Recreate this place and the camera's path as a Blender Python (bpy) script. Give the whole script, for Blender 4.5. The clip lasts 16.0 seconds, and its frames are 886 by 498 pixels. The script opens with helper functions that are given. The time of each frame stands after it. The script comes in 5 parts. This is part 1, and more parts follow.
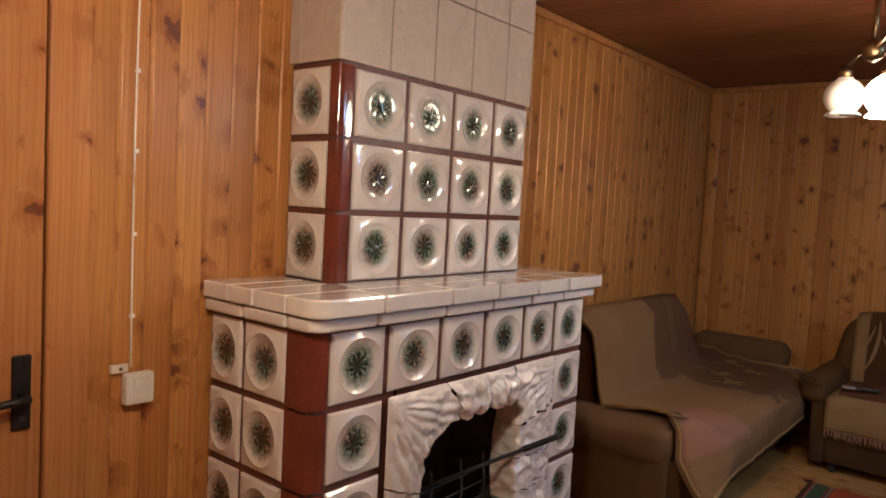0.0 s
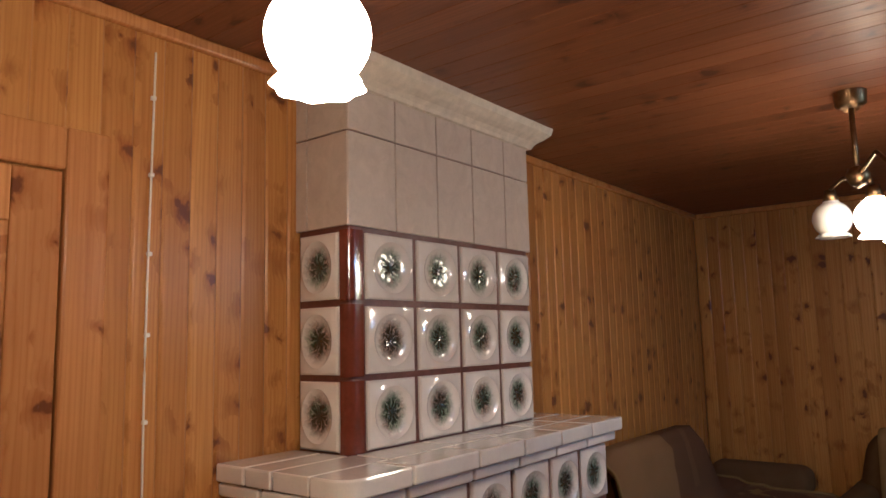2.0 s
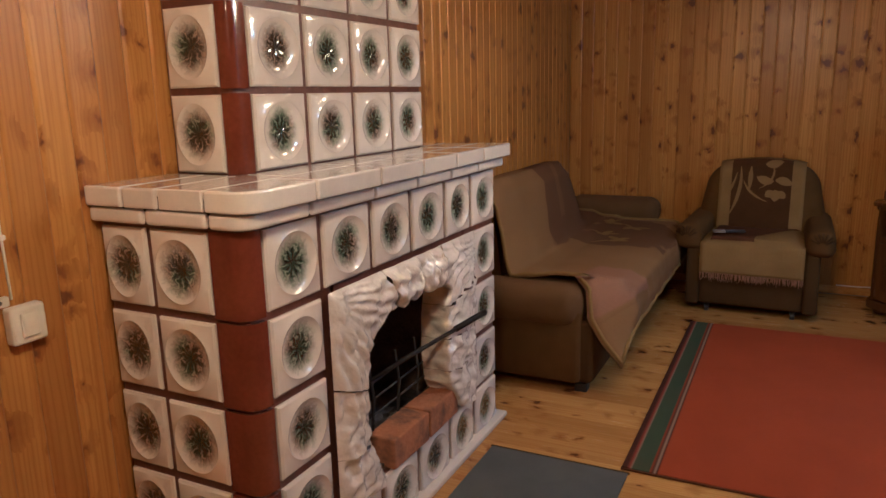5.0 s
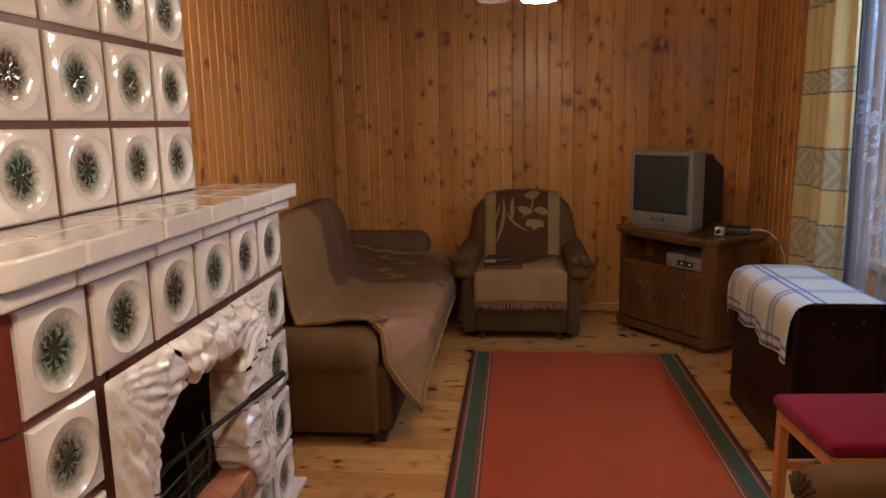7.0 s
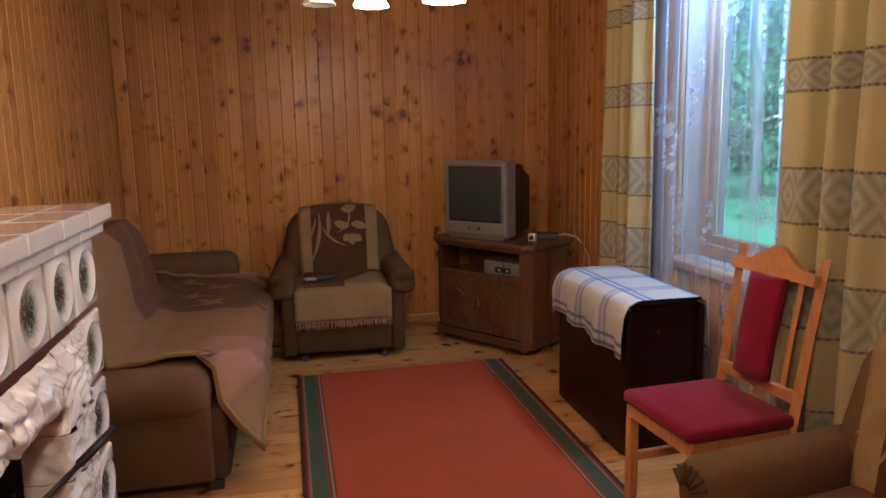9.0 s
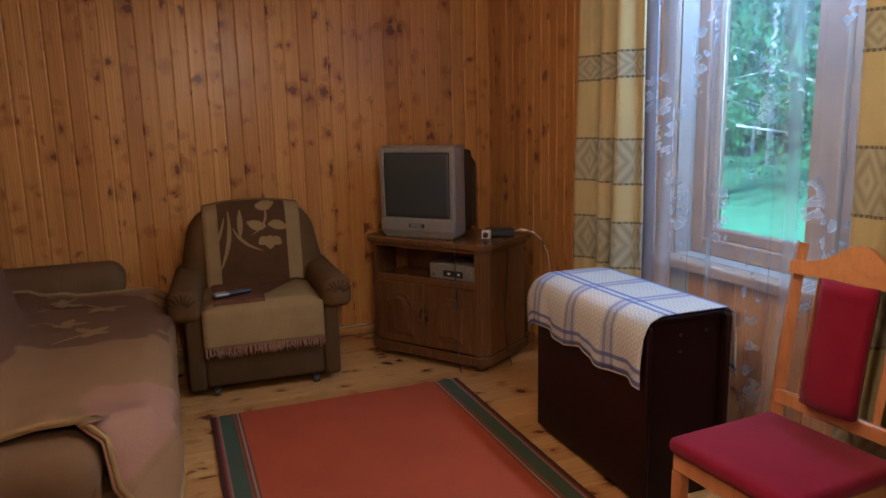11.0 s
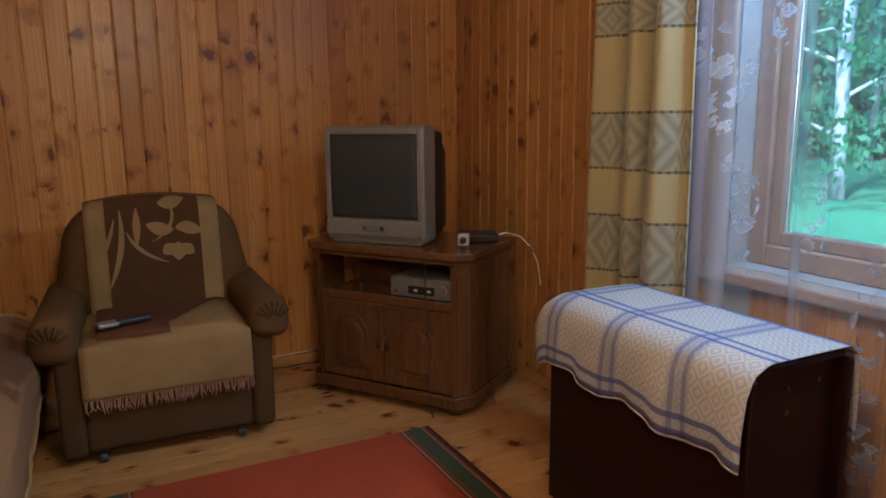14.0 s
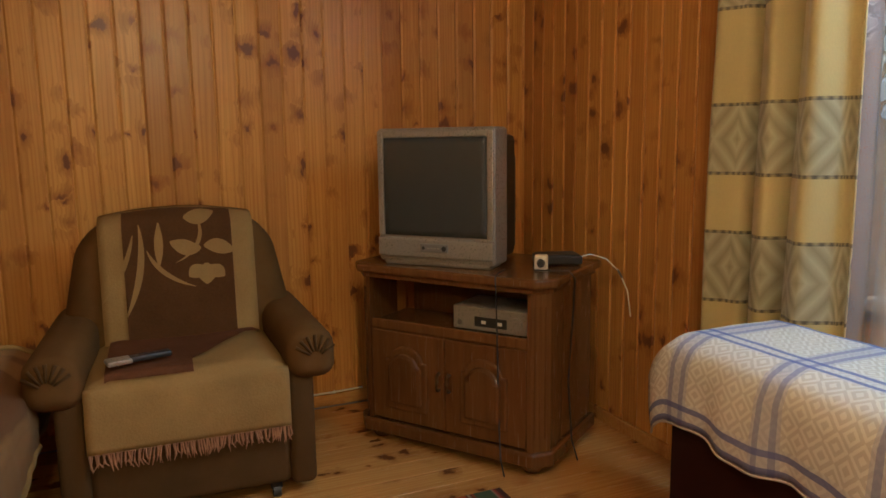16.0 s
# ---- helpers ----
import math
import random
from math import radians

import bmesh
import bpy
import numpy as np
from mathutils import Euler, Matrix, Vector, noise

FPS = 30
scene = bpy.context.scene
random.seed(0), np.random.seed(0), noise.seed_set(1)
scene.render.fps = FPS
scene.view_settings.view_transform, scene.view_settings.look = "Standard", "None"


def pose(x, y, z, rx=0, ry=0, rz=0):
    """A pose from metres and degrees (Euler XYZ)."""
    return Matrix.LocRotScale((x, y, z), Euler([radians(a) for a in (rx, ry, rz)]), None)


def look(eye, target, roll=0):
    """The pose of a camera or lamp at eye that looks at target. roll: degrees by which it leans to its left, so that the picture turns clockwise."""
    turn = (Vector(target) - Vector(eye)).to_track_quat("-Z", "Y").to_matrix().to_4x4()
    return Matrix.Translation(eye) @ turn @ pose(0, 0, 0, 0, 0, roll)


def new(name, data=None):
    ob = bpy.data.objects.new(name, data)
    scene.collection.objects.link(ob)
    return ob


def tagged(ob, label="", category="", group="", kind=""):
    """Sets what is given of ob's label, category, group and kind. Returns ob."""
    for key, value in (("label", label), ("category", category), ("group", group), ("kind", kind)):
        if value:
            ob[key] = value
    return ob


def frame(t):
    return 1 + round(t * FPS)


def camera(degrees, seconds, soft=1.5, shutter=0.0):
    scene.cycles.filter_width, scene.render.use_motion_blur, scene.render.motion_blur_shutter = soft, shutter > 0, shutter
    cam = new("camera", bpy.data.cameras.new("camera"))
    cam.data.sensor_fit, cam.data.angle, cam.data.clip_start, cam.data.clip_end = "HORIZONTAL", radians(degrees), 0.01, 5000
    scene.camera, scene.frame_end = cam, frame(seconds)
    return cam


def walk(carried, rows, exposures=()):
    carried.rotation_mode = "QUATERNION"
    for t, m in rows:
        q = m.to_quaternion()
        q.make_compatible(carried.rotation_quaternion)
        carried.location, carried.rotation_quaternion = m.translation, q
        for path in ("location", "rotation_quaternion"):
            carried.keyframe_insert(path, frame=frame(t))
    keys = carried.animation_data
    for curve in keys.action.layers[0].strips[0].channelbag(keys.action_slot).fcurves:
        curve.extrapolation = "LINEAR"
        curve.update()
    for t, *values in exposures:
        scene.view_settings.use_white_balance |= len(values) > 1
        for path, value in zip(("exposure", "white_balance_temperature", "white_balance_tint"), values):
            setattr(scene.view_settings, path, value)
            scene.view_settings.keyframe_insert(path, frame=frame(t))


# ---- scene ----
# camera and its walk
cam = camera(64.0, 16.0, soft=1.6)
PATH = [
    (0, (1.673, -1.817, 1.479), (0.411, -0.271, 1.353), 3.05),
    (0.5, (1.655, -1.818, 1.508), (0.377, -0.280, 1.465), 2.30),
    (1, (1.625, -1.832, 1.531), (0.345, -0.296, 1.595), 1.04),
    (1.5, (1.594, -1.846, 1.547), (0.338, -0.299, 1.716), -0.30),
    (2, (1.571, -1.854, 1.551), (0.350, -0.290, 1.802), -1.40),
    (2.5, (1.539, -1.858, 1.524), (0.344, -0.260, 1.666), -1.94),
    (3, (1.498, -1.870, 1.503), (0.346, -0.235, 1.490), -1.71),
    (3.5, (1.455, -1.878, 1.474), (0.346, -0.221, 1.316), -1.66),
    (3.7, (1.441, -1.875, 1.462), (0.348, -0.216, 1.235), -1.78),
    (5.8, (1.257, -1.711, 1.397), (0.608, 0.128, 0.955), -1.78),
    (6, (1.230, -1.689, 1.398), (0.648, 0.178, 0.981), -1.83),
    (6.5, (1.210, -1.668, 1.413), (0.777, 0.246, 1.026), -1.42),
    (7, (1.110, -1.634, 1.421), (0.908, 0.325, 1.072), -1.14),
    (7.5, (1.015, -1.615, 1.424), (1.022, 0.358, 1.091), -1.47),
    (8, (0.887, -1.554, 1.432), (1.125, 0.404, 1.103), -1.66),
    (8.5, (0.883, -1.572, 1.413), (1.224, 0.374, 1.103), -1.58),
    (9, (0.850, -1.474, 1.412), (1.265, 0.456, 1.088), -1.12),
    (9.2, (0.809, -1.360, 1.419), (1.267, 0.558, 1.083), -1.09),
    (11.5, (0.750, -0.565, 1.354), (1.472, 1.265, 0.995), -1.25),
    (12, (0.790, -0.390, 1.337), (1.514, 1.440, 0.980), -1.13),
    (12.5, (0.867, -0.244, 1.316), (1.598, 1.583, 0.959), -1.09),
    (13, (0.881, -0.111, 1.303), (1.641, 1.705, 0.946), -0.86),
    (13.5, (0.911, 0.026, 1.280), (1.692, 1.833, 0.926), -0.67),
    (14, (0.916, 0.147, 1.251), (1.804, 1.903, 0.891), -0.57),
    (14.5, (1.005, 0.306, 1.221), (1.856, 2.080, 0.860), -0.82),
    (15, (1.070, 0.424, 1.204), (1.829, 2.245, 0.879), -0.43),
    (15.5, (1.091, 0.513, 1.169), (1.789, 2.362, 0.865), -0.60),
    (16, (1.019, 0.625, 1.172), (1.812, 2.437, 0.875), -0.74),
]
EXPO = [(0, 1.36, 4450, 8), (0.8, 1.08, 4420, 8), (2, 1.00, 4250, 8), (3.7, 1.34, 4460, 8), (5.8, 1.50, 4600, 8), (9.2, 1.80, 4420, 8), (11.5, 1.84, 4220, 5), (13, 1.76, 4180, 4), (14, 1.76, 4200, 3), (14.5, 1.80, 4440, 2), (15.2, 1.90, 4700, -2), (16, 2.12, 4980, -5)]
walk(cam, [(t, look(e, g, r)) for t, e, g, r in PATH], EXPO)

# world: overcast daylight outside the window
world = bpy.data.worlds.new("world")
scene.world = world
world.use_nodes = True
wn = world.node_tree.nodes
sky = wn.new("ShaderNodeTexSky")
sky.sky_type = 'NISHITA'
sky.sun_disc = False
sky.sun_elevation = radians(44)
sky.sun_rotation = radians(240)
wn["Background"].inputs["Strength"].default_value = 0.15
world.node_tree.links.new(sky.outputs[0], wn["Background"].inputs[0])
sun = new("sun", bpy.data.lights.new("sun", 'SUN'))
sun.data.energy, sun.data.angle, sun.data.color = 3.5, radians(3), (1.0, 0.98, 0.93)
sun.matrix_world = look((-9, -5, 12), (4, 1, 0))
sky_light = new("window_daylight", bpy.data.lights.new("window_daylight", 'AREA'))
sky_light.data.shape = 'RECTANGLE'
sky_light.data.size, sky_light.data.size_y = 1.15, 0.14
sky_light.data.energy, sky_light.data.color = 10.0, (0.74, 0.89, 1.0)
sky_light.matrix_world = look((2.87, 1.07, 2.115), (1.97, 1.07, 0.9))
LAMP = 27.0

# room: x from the stove wall to the window wall, y from the back to the far wall
XL, XR, YN, YF, ZC = -0.25, 2.78, -3.2, 3.66, 2.46


# ---- materials ----
def nodes_of(name):
    m = bpy.data.materials.new(name)
    m.use_nodes = True
    nt = m.node_tree
    return m, nt, nt.nodes["Principled BSDF"]


class N:
    """Short node wiring."""

    def __init__(self, nt):
        self.nt = nt

    def put(self, sock, v):
        if isinstance(v, bpy.types.NodeSocket):
            self.nt.links.new(v, sock)
        elif v is not None:
            sock.default_value = v

    def math(self, op, a, b=None, c=None, clamp=False):
        n = self.nt.nodes.new("ShaderNodeMath")
        n.operation, n.use_clamp = op, clamp
        for s, v in zip(n.inputs, (a, b, c)):
            self.put(s, v)
        return n.outputs[0]

    def mix(self, f, a, b):
        n = self.nt.nodes.new("ShaderNodeMix")
        n.data_type = 'RGBA'
        self.put(n.inputs[0], f)
        self.put(n.inputs[6], a if not isinstance(a, tuple) else (*a, 1)[:4])
        self.put(n.inputs[7], b if not isinstance(b, tuple) else (*b, 1)[:4])
        return n.outputs[2]

    def ramp(self, f, stops):
        n = self.nt.nodes.new("ShaderNodeValToRGB")
        el = n.color_ramp.elements
        el[0].position, el[0].color = stops[0][0], (*stops[0][1], 1)
        el[1].position, el[1].color = stops[-1][0], (*stops[-1][1], 1)
        for p, c in stops[1:-1]:
            e = el.new(p)
            e.color = (*c, 1)
        self.put(n.inputs[0], f)
        return n.outputs[0]

    def noise(self, vec, scale, detail=3, rough=0.5, dist=0.0):
        n = self.nt.nodes.new("ShaderNodeTexNoise")
        self.put(n.inputs["Vector"], vec)
        n.inputs["Scale"].default_value, n.inputs["Detail"].default_value = scale, detail
        n.inputs["Roughness"].default_value, n.inputs["Distortion"].default_value = rough, dist
        return n.outputs[0]

    def voronoi(self, vec, scale, feature='F1', rnd=1.0):
        n = self.nt.nodes.new("ShaderNodeTexVoronoi")
        n.feature = feature
        self.put(n.inputs["Vector"], vec)
        n.inputs["Scale"].default_value = scale
        n.inputs["Randomness"].default_value = rnd
        return n.outputs[0], n.outputs[1]

    def coords(self, kind="Object"):
        return self.nt.nodes.new("ShaderNodeTexCoord").outputs[kind]

    def random(self):
        return self.nt.nodes.new("ShaderNodeObjectInfo").outputs["Random"]

    def island(self):
        return self.nt.nodes.new("ShaderNodeNewGeometry").outputs["Random Per Island"]

    def vmul(self, v, s):
        n = self.nt.nodes.new("ShaderNodeVectorMath")
        n.operation = 'MULTIPLY'
        self.put(n.inputs[0], v)
        n.inputs[1].default_value = s
        return n.outputs[0]

    def vadd(self, v, w):
        n = self.nt.nodes.new("ShaderNodeVectorMath")
        n.operation = 'ADD'
        self.put(n.inputs[0], v)
        self.put(n.inputs[1], w)
        return n.outputs[0]

    def xyz(self, v):
        n = self.nt.nodes.new("ShaderNodeSeparateXYZ")
        self.put(n.inputs[0], v)
        return n.outputs

    def join(self, x, y, z):
        n = self.nt.nodes.new("ShaderNodeCombineXYZ")
        for s, v in zip(n.inputs, (x, y, z)):
            self.put(s, v)
        return n.outputs[0]

    def bump(self, h, strength, dist, bsdf):
        n = self.nt.nodes.new("ShaderNodeBump")
        n.inputs["Strength"].default_value, n.inputs["Distance"].default_value = strength, dist
        self.put(n.inputs["Height"], h)
        self.nt.links.new(n.outputs[0], bsdf.inputs["Normal"])


def pine(name, light, dark, knot, rough=0.35, island=False, along="z", knots=0.36, gloss=0.3):
    """Varnished pine: growth lines along one axis that bend round scattered knots of uneven shape."""
    m, nt, b = nodes_of(name)
    n = N(nt)
    rnd = n.island() if island else n.random()
    x, y, z = n.xyz(n.coords())
    u, v, w = {"z": (y, x, z), "x": (y, z, x), "y": (x, z, y)}[along]
    uu = n.math('MULTIPLY_ADD', rnd, 37.0, u)
    ww = n.math('MULTIPLY_ADD', rnd, 91.0, w)
    # warped lane, so that no knot is a clean oval
    lane = n.join(uu, n.math('MULTIPLY_ADD', rnd, 37.0, v), ww)
    w1 = n.math('SUBTRACT', n.noise(n.vmul(lane, (22, 22, 13)), 1.0, 3, 0.6), 0.5)
    w2 = n.math('SUBTRACT', n.noise(n.vadd(n.vmul(lane, (22, 22, 13)), (7.3, 1.9, 4.1)), 1.0, 3, 0.6), 0.5)
    ku, kw = n.math('MULTIPLY_ADD', w1, 0.060, uu), n.math('MULTIPLY_ADD', w2, 0.110, ww)

    def layer(su, sw, keep, size, shift):
        d, cell = n.voronoi(n.vadd(n.join(n.math('MULTIPLY', ku, su), 0.0, n.math('MULTIPLY', kw, sw)), shift), 1.0)
        a, c, _ = n.xyz(cell)
        r = n.math('MULTIPLY_ADD', c, size * 0.8, size * 0.5)
        on = n.math('LESS_THAN', a, keep)
        core = n.math('MULTIPLY', n.math('MULTIPLY', n.math('SUBTRACT', r, d), 2.6 / size, clamp=True), on)
        halo = n.math('MULTIPLY', n.math('SUBTRACT', 1.0, n.math('DIVIDE', d, n.math('MULTIPLY', r, 2.7)), clamp=True), on)
        return core, halo

    c1, h1 = layer(8.5, 12.0, knots * 0.66, 0.245, (0.0, 0.0, 0.0))
    c2, h2 = layer(17.0, 10.0, knots * 0.48, 0.185, (3.7, 0.0, 8.1))
    core, halo = n.math('MAXIMUM', c1, c2), n.math('MAXIMUM', h1, h2)
    # growth lines
    drift = n.noise(n.vmul(lane, (7, 7, 0.55)), 1.0, 2)
    h = n.math('ADD', n.math('MULTIPLY', uu, 62.0), n.math('ADD', n.math('MULTIPLY', drift, 6.5), n.math('MULTIPLY', halo, 1.5)))
    ring = n.math('FRACT', h)
    ring = n.math('MULTIPLY', ring, n.math('MULTIPLY', n.math('SUBTRACT', 1.0, ring), 4.0 / 1.2), clamp=True)
    ring = n.math('POWER', n.math('SUBTRACT', 1.0, ring, clamp=True), 1.6)
    streak = n.noise(n.join(n.math('MULTIPLY', uu, 48.0), n.math('MULTIPLY', v, 48.0), n.math('MULTIPLY', ww, 1.3)), 1.0, 5, 0.65, 0.5)
    fine = n.noise(n.join(n.math('MULTIPLY', uu, 320.0), n.math('MULTIPLY', v, 320.0), n.math('MULTIPLY', ww, 7.0)), 1.0, 2)
    big = n.noise(n.vmul(lane, (4, 4, 1.1)), 1.0, 2)
    col = n.mix(n.math('MULTIPLY_ADD', streak, 1.9, -0.55, clamp=True), light, dark)
    col = n.mix(n.math('MULTIPLY', n.math('MULTIPLY', ring, n.math('MULTIPLY_ADD', big, 1.1, 0.05)), 0.62), col, (dark[0] * 0.62, dark[1] * 0.50, dark[2] * 0.45))
    col = n.mix(n.math('MULTIPLY', fine, 0.22), col, dark)
    tone = n.math('MULTIPLY_ADD', rnd, 0.70, n.math('MULTIPLY_ADD', big, 0.55, -0.38))
    col = n.mix(n.math('MULTIPLY', tone, 0.80, clamp=True), col, (dark[0] * 0.66, dark[1] * 0.56, dark[2] * 0.52))
    smear = n.math('MULTIPLY', n.math('SUBTRACT', n.noise(n.vmul(lane, (30, 30, 7)), 1.0, 4, 0.65, 2.2), 0.62), 6.0, clamp=True)
    col = n.mix(n.math('MULTIPLY', smear, 0.30), col, (dark[0] * 0.50, dark[1] * 0.36, dark[2] * 0.32))
    col = n.mix(n.math('MULTIPLY', n.math('POWER', halo, 1.3), 0.95, clamp=True), col, (dark[0] * 0.50, dark[1] * 0.33, dark[2] * 0.28))
    col = n.mix(n.math('MULTIPLY', core, 0.84), col, knot)
    n.put(b.inputs["Base Color"], col)
    n.put(b.inputs["Roughness"], n.math('MULTIPLY_ADD', fine, 0.2, rough - 0.1))
    b.inputs["Specular IOR Level"].default_value = gloss
    n.bump(n.math('ADD', streak, n.math('MULTIPLY', fine, 0.5)), 0.14, 0.002, b)
    return m


def plain(name, col, rough=0.5, metal=0.0, var=0.15, scale=12.0, bump=0.1, dist=0.002, spec=0.5, coat=0.0, rndvar=0.0):
    """A surface of one colour with mottling at two sizes and fine relief."""
    m, nt, b = nodes_of(name)
    n = N(nt)
    c = n.coords()
    f1, f2 = n.noise(c, scale, 4), n.noise(c, scale * 9, 3)
    f = n.math('ADD', n.math('MULTIPLY', f1, 0.65), n.math('MULTIPLY', f2, 0.35))
    lo, hi = tuple(v * (1 - var * 1.6) for v in col), tuple(min(1, v * (1 + var)) for v in col)
    out = n.mix(n.math('MULTIPLY_ADD', f, 2.0, -0.5, clamp=True), lo, hi)
    if rndvar:
        out = n.mix(n.math('MULTIPLY', n.random(), rndvar), out, tuple(v * 0.5 for v in col))
    n.put(b.inputs["Base Color"], out)
    n.put(b.inputs["Roughness"], n.math('MULTIPLY_ADD', f2, 0.25, rough - 0.12))
    b.inputs["Metallic"].default_value = metal
    b.inputs["Specular IOR Level"].default_value = spec
    b.inputs["Coat Weight"].default_value = coat
    b.inputs["Coat Roughness"].default_value = 0.06
    if bump:
        n.bump(f2, bump, dist, b)
    return m


def fabric(name, col, col2, scale=420.0, patch=5.0, rough=0.92, sheen=0.0):
    """Woven upholstery: thread relief and worn patches."""
    m, nt, b = nodes_of(name)
    n = N(nt)
    c = n.coords()
    th = n.noise(n.vmul(c, (1, 1, 1)), scale, 2)
    pa = n.noise(c, patch, 4, 0.6)
    f = n.math('MULTIPLY_ADD', th, 0.5, n.math('MULTIPLY_ADD', pa, 1.1, -0.3), clamp=True)
    n.put(b.inputs["Base Color"], n.mix(f, col, col2))
    b.inputs["Roughness"].default_value = rough
    b.inputs["Specular IOR Level"].default_value = 0.08
    b.inputs["Sheen Weight"].default_value = sheen
    n.bump(n.math('ADD', th, n.math('MULTIPLY', pa, 1.5)), 0.35, 0.004, b)
    return m


wall_pine = pine("wall_pine", (0.64, 0.335, 0.075), (0.41, 0.170, 0.031), (0.125, 0.044, 0.021), 0.32, knots=0.52, gloss=0.22)
floor_pine = pine("floor_pine", (0.62, 0.36, 0.105), (0.44, 0.21, 0.050), (0.09, 0.032, 0.014), 0.24, along="x", knots=0.50, gloss=0.45)
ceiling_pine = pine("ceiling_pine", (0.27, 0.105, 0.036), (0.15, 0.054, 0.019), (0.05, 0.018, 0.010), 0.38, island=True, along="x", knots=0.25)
door_pine = pine("door_pine", (0.66, 0.335, 0.090), (0.42, 0.170, 0.038), (0.12, 0.04, 0.016), 0.22, knots=0.25, gloss=0.5)
frame_wood = plain("window_frame_paint", (0.34, 0.24, 0.17), 0.5, var=0.2, scale=6)
grout = plain("brown_grout", (0.13, 0.045, 0.028), 0.40, var=0.3, scale=30, bump=0.3)
brown_glaze = plain("brown_glaze", (0.16, 0.035, 0.018), 0.12, var=0.2, scale=8, spec=0.6, coat=0.6, bump=0.03)
white_glaze = plain("white_glaze", (0.80, 0.74, 0.68), 0.14, var=0.06, scale=14, spec=0.6, coat=0.7, bump=0.10, dist=0.003, rndvar=0.12)
shell_glaze = plain("moulded_glaze", (0.78, 0.72, 0.66), 0.14, var=0.10, scale=9, spec=0.6, coat=0.8, bump=0.35, dist=0.006)
joint = plain("dark_joint", (0.032, 0.021, 0.016), 0.8, var=0.3, scale=30, bump=0.3)
soot = plain("sooty_brick", (0.16, 0.105, 0.072), 0.9, var=0.55, scale=9, bump=0.6, dist=0.01)
iron = plain("black_iron", (0.035, 0.03, 0.028), 0.5, metal=0.8, var=0.3, scale=30, bump=0.3)
grey_metal = plain("burnt_steel", (0.22, 0.20, 0.18), 0.45, metal=0.9, var=0.3, scale=25, bump=0.2)
sooty_steel = plain("sooty_steel", (0.06, 0.055, 0.05), 0.6, metal=0.5, var=0.4, scale=25, bump=0.3)


def sooty_brick():
    """Fired brick with ragged soot over parts of it."""
    m, nt, b = nodes_of("orange_brick")
    n = N(nt)
    c = n.coords()
    g = n.noise(c, 60.0, 4)
    st = n.math('MULTIPLY', n.math('SUBTRACT', n.noise(n.vadd(c, n.join(n.math('MULTIPLY', n.random(), 7.0), 0.0, 0.0)), 9.0, 5, 0.65), 0.47), 5.0, clamp=True)
    col = n.mix(g, (0.34, 0.125, 0.055), (0.47, 0.20, 0.09))
    n.put(b.inputs["Base Color"], n.mix(n.math('MULTIPLY', st, 0.85), col, (0.07, 0.052, 0.042)))
    b.inputs["Roughness"].default_value = 0.92
    n.bump(g, 0.6, 0.005, b)
    return m


brick_mat = sooty_brick()
ash_mat = plain("ash", (0.16, 0.14, 0.125), 0.95, var=0.45, scale=30, bump=0.7, dist=0.01)
oak_dark = pine("cabinet_oak", (0.155, 0.070, 0.020), (0.112, 0.047, 0.013), (0.06, 0.02, 0.01), 0.24, knots=0.001, gloss=0.55)
table_wood = plain("dark_veneer", (0.017, 0.0055, 0.004), 0.36, var=0.14, scale=1.5, spec=0.16, bump=0.01)
chair_wood = pine("chair_beech", (0.58, 0.27, 0.075), (0.46, 0.19, 0.05), (0.3, 0.11, 0.03), 0.3, knots=0.001, gloss=0.5)
red_velvet = fabric("red_velvet", (0.13, 0.003, 0.012), (0.22, 0.007, 0.022), sheen=0.08)
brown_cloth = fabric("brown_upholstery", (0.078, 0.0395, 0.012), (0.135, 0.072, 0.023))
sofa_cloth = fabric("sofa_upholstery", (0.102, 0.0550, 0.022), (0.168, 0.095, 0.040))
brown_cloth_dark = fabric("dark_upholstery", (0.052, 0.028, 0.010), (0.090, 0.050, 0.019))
beige_throw = fabric("beige_throw", (0.195, 0.119, 0.038), (0.30, 0.192, 0.070), 170)
brown_throw = fabric("brown_throw", (0.066, 0.027, 0.012), (0.140, 0.058, 0.026), 150)
brown_field = fabric("brown_woven_field", (0.048, 0.022, 0.008), (0.098, 0.044, 0.016), 150)
mauve_throw = fabric("mauve_throw", (0.23, 0.115, 0.060), (0.34, 0.185, 0.10), 300)
tv_grey = plain("silver_plastic", (0.33, 0.30, 0.255), 0.30, metal=0.45, var=0.06, scale=20, bump=0.02)
tv_black = plain("black_plastic", (0.022, 0.021, 0.021), 0.45, var=0.2, scale=20, bump=0.1)
tv_screen = plain("tv_glass", (0.045, 0.047, 0.044), 0.10, var=0.05, scale=3, spec=0.6, bump=0)
white_plastic = plain("white_plastic", (0.78, 0.74, 0.66), 0.35, var=0.05, scale=20, bump=0.03)
brass = plain("aged_brass", (0.22, 0.14, 0.06), 0.35, metal=1.0, var=0.3, scale=40)
plaster = plain("grey_wall", (0.35, 0.33, 0.31), 0.9, var=0.1, scale=4)
mat_grey = fabric("grey_mat", (0.075, 0.080, 0.080), (0.12, 0.125, 0.125), 260)


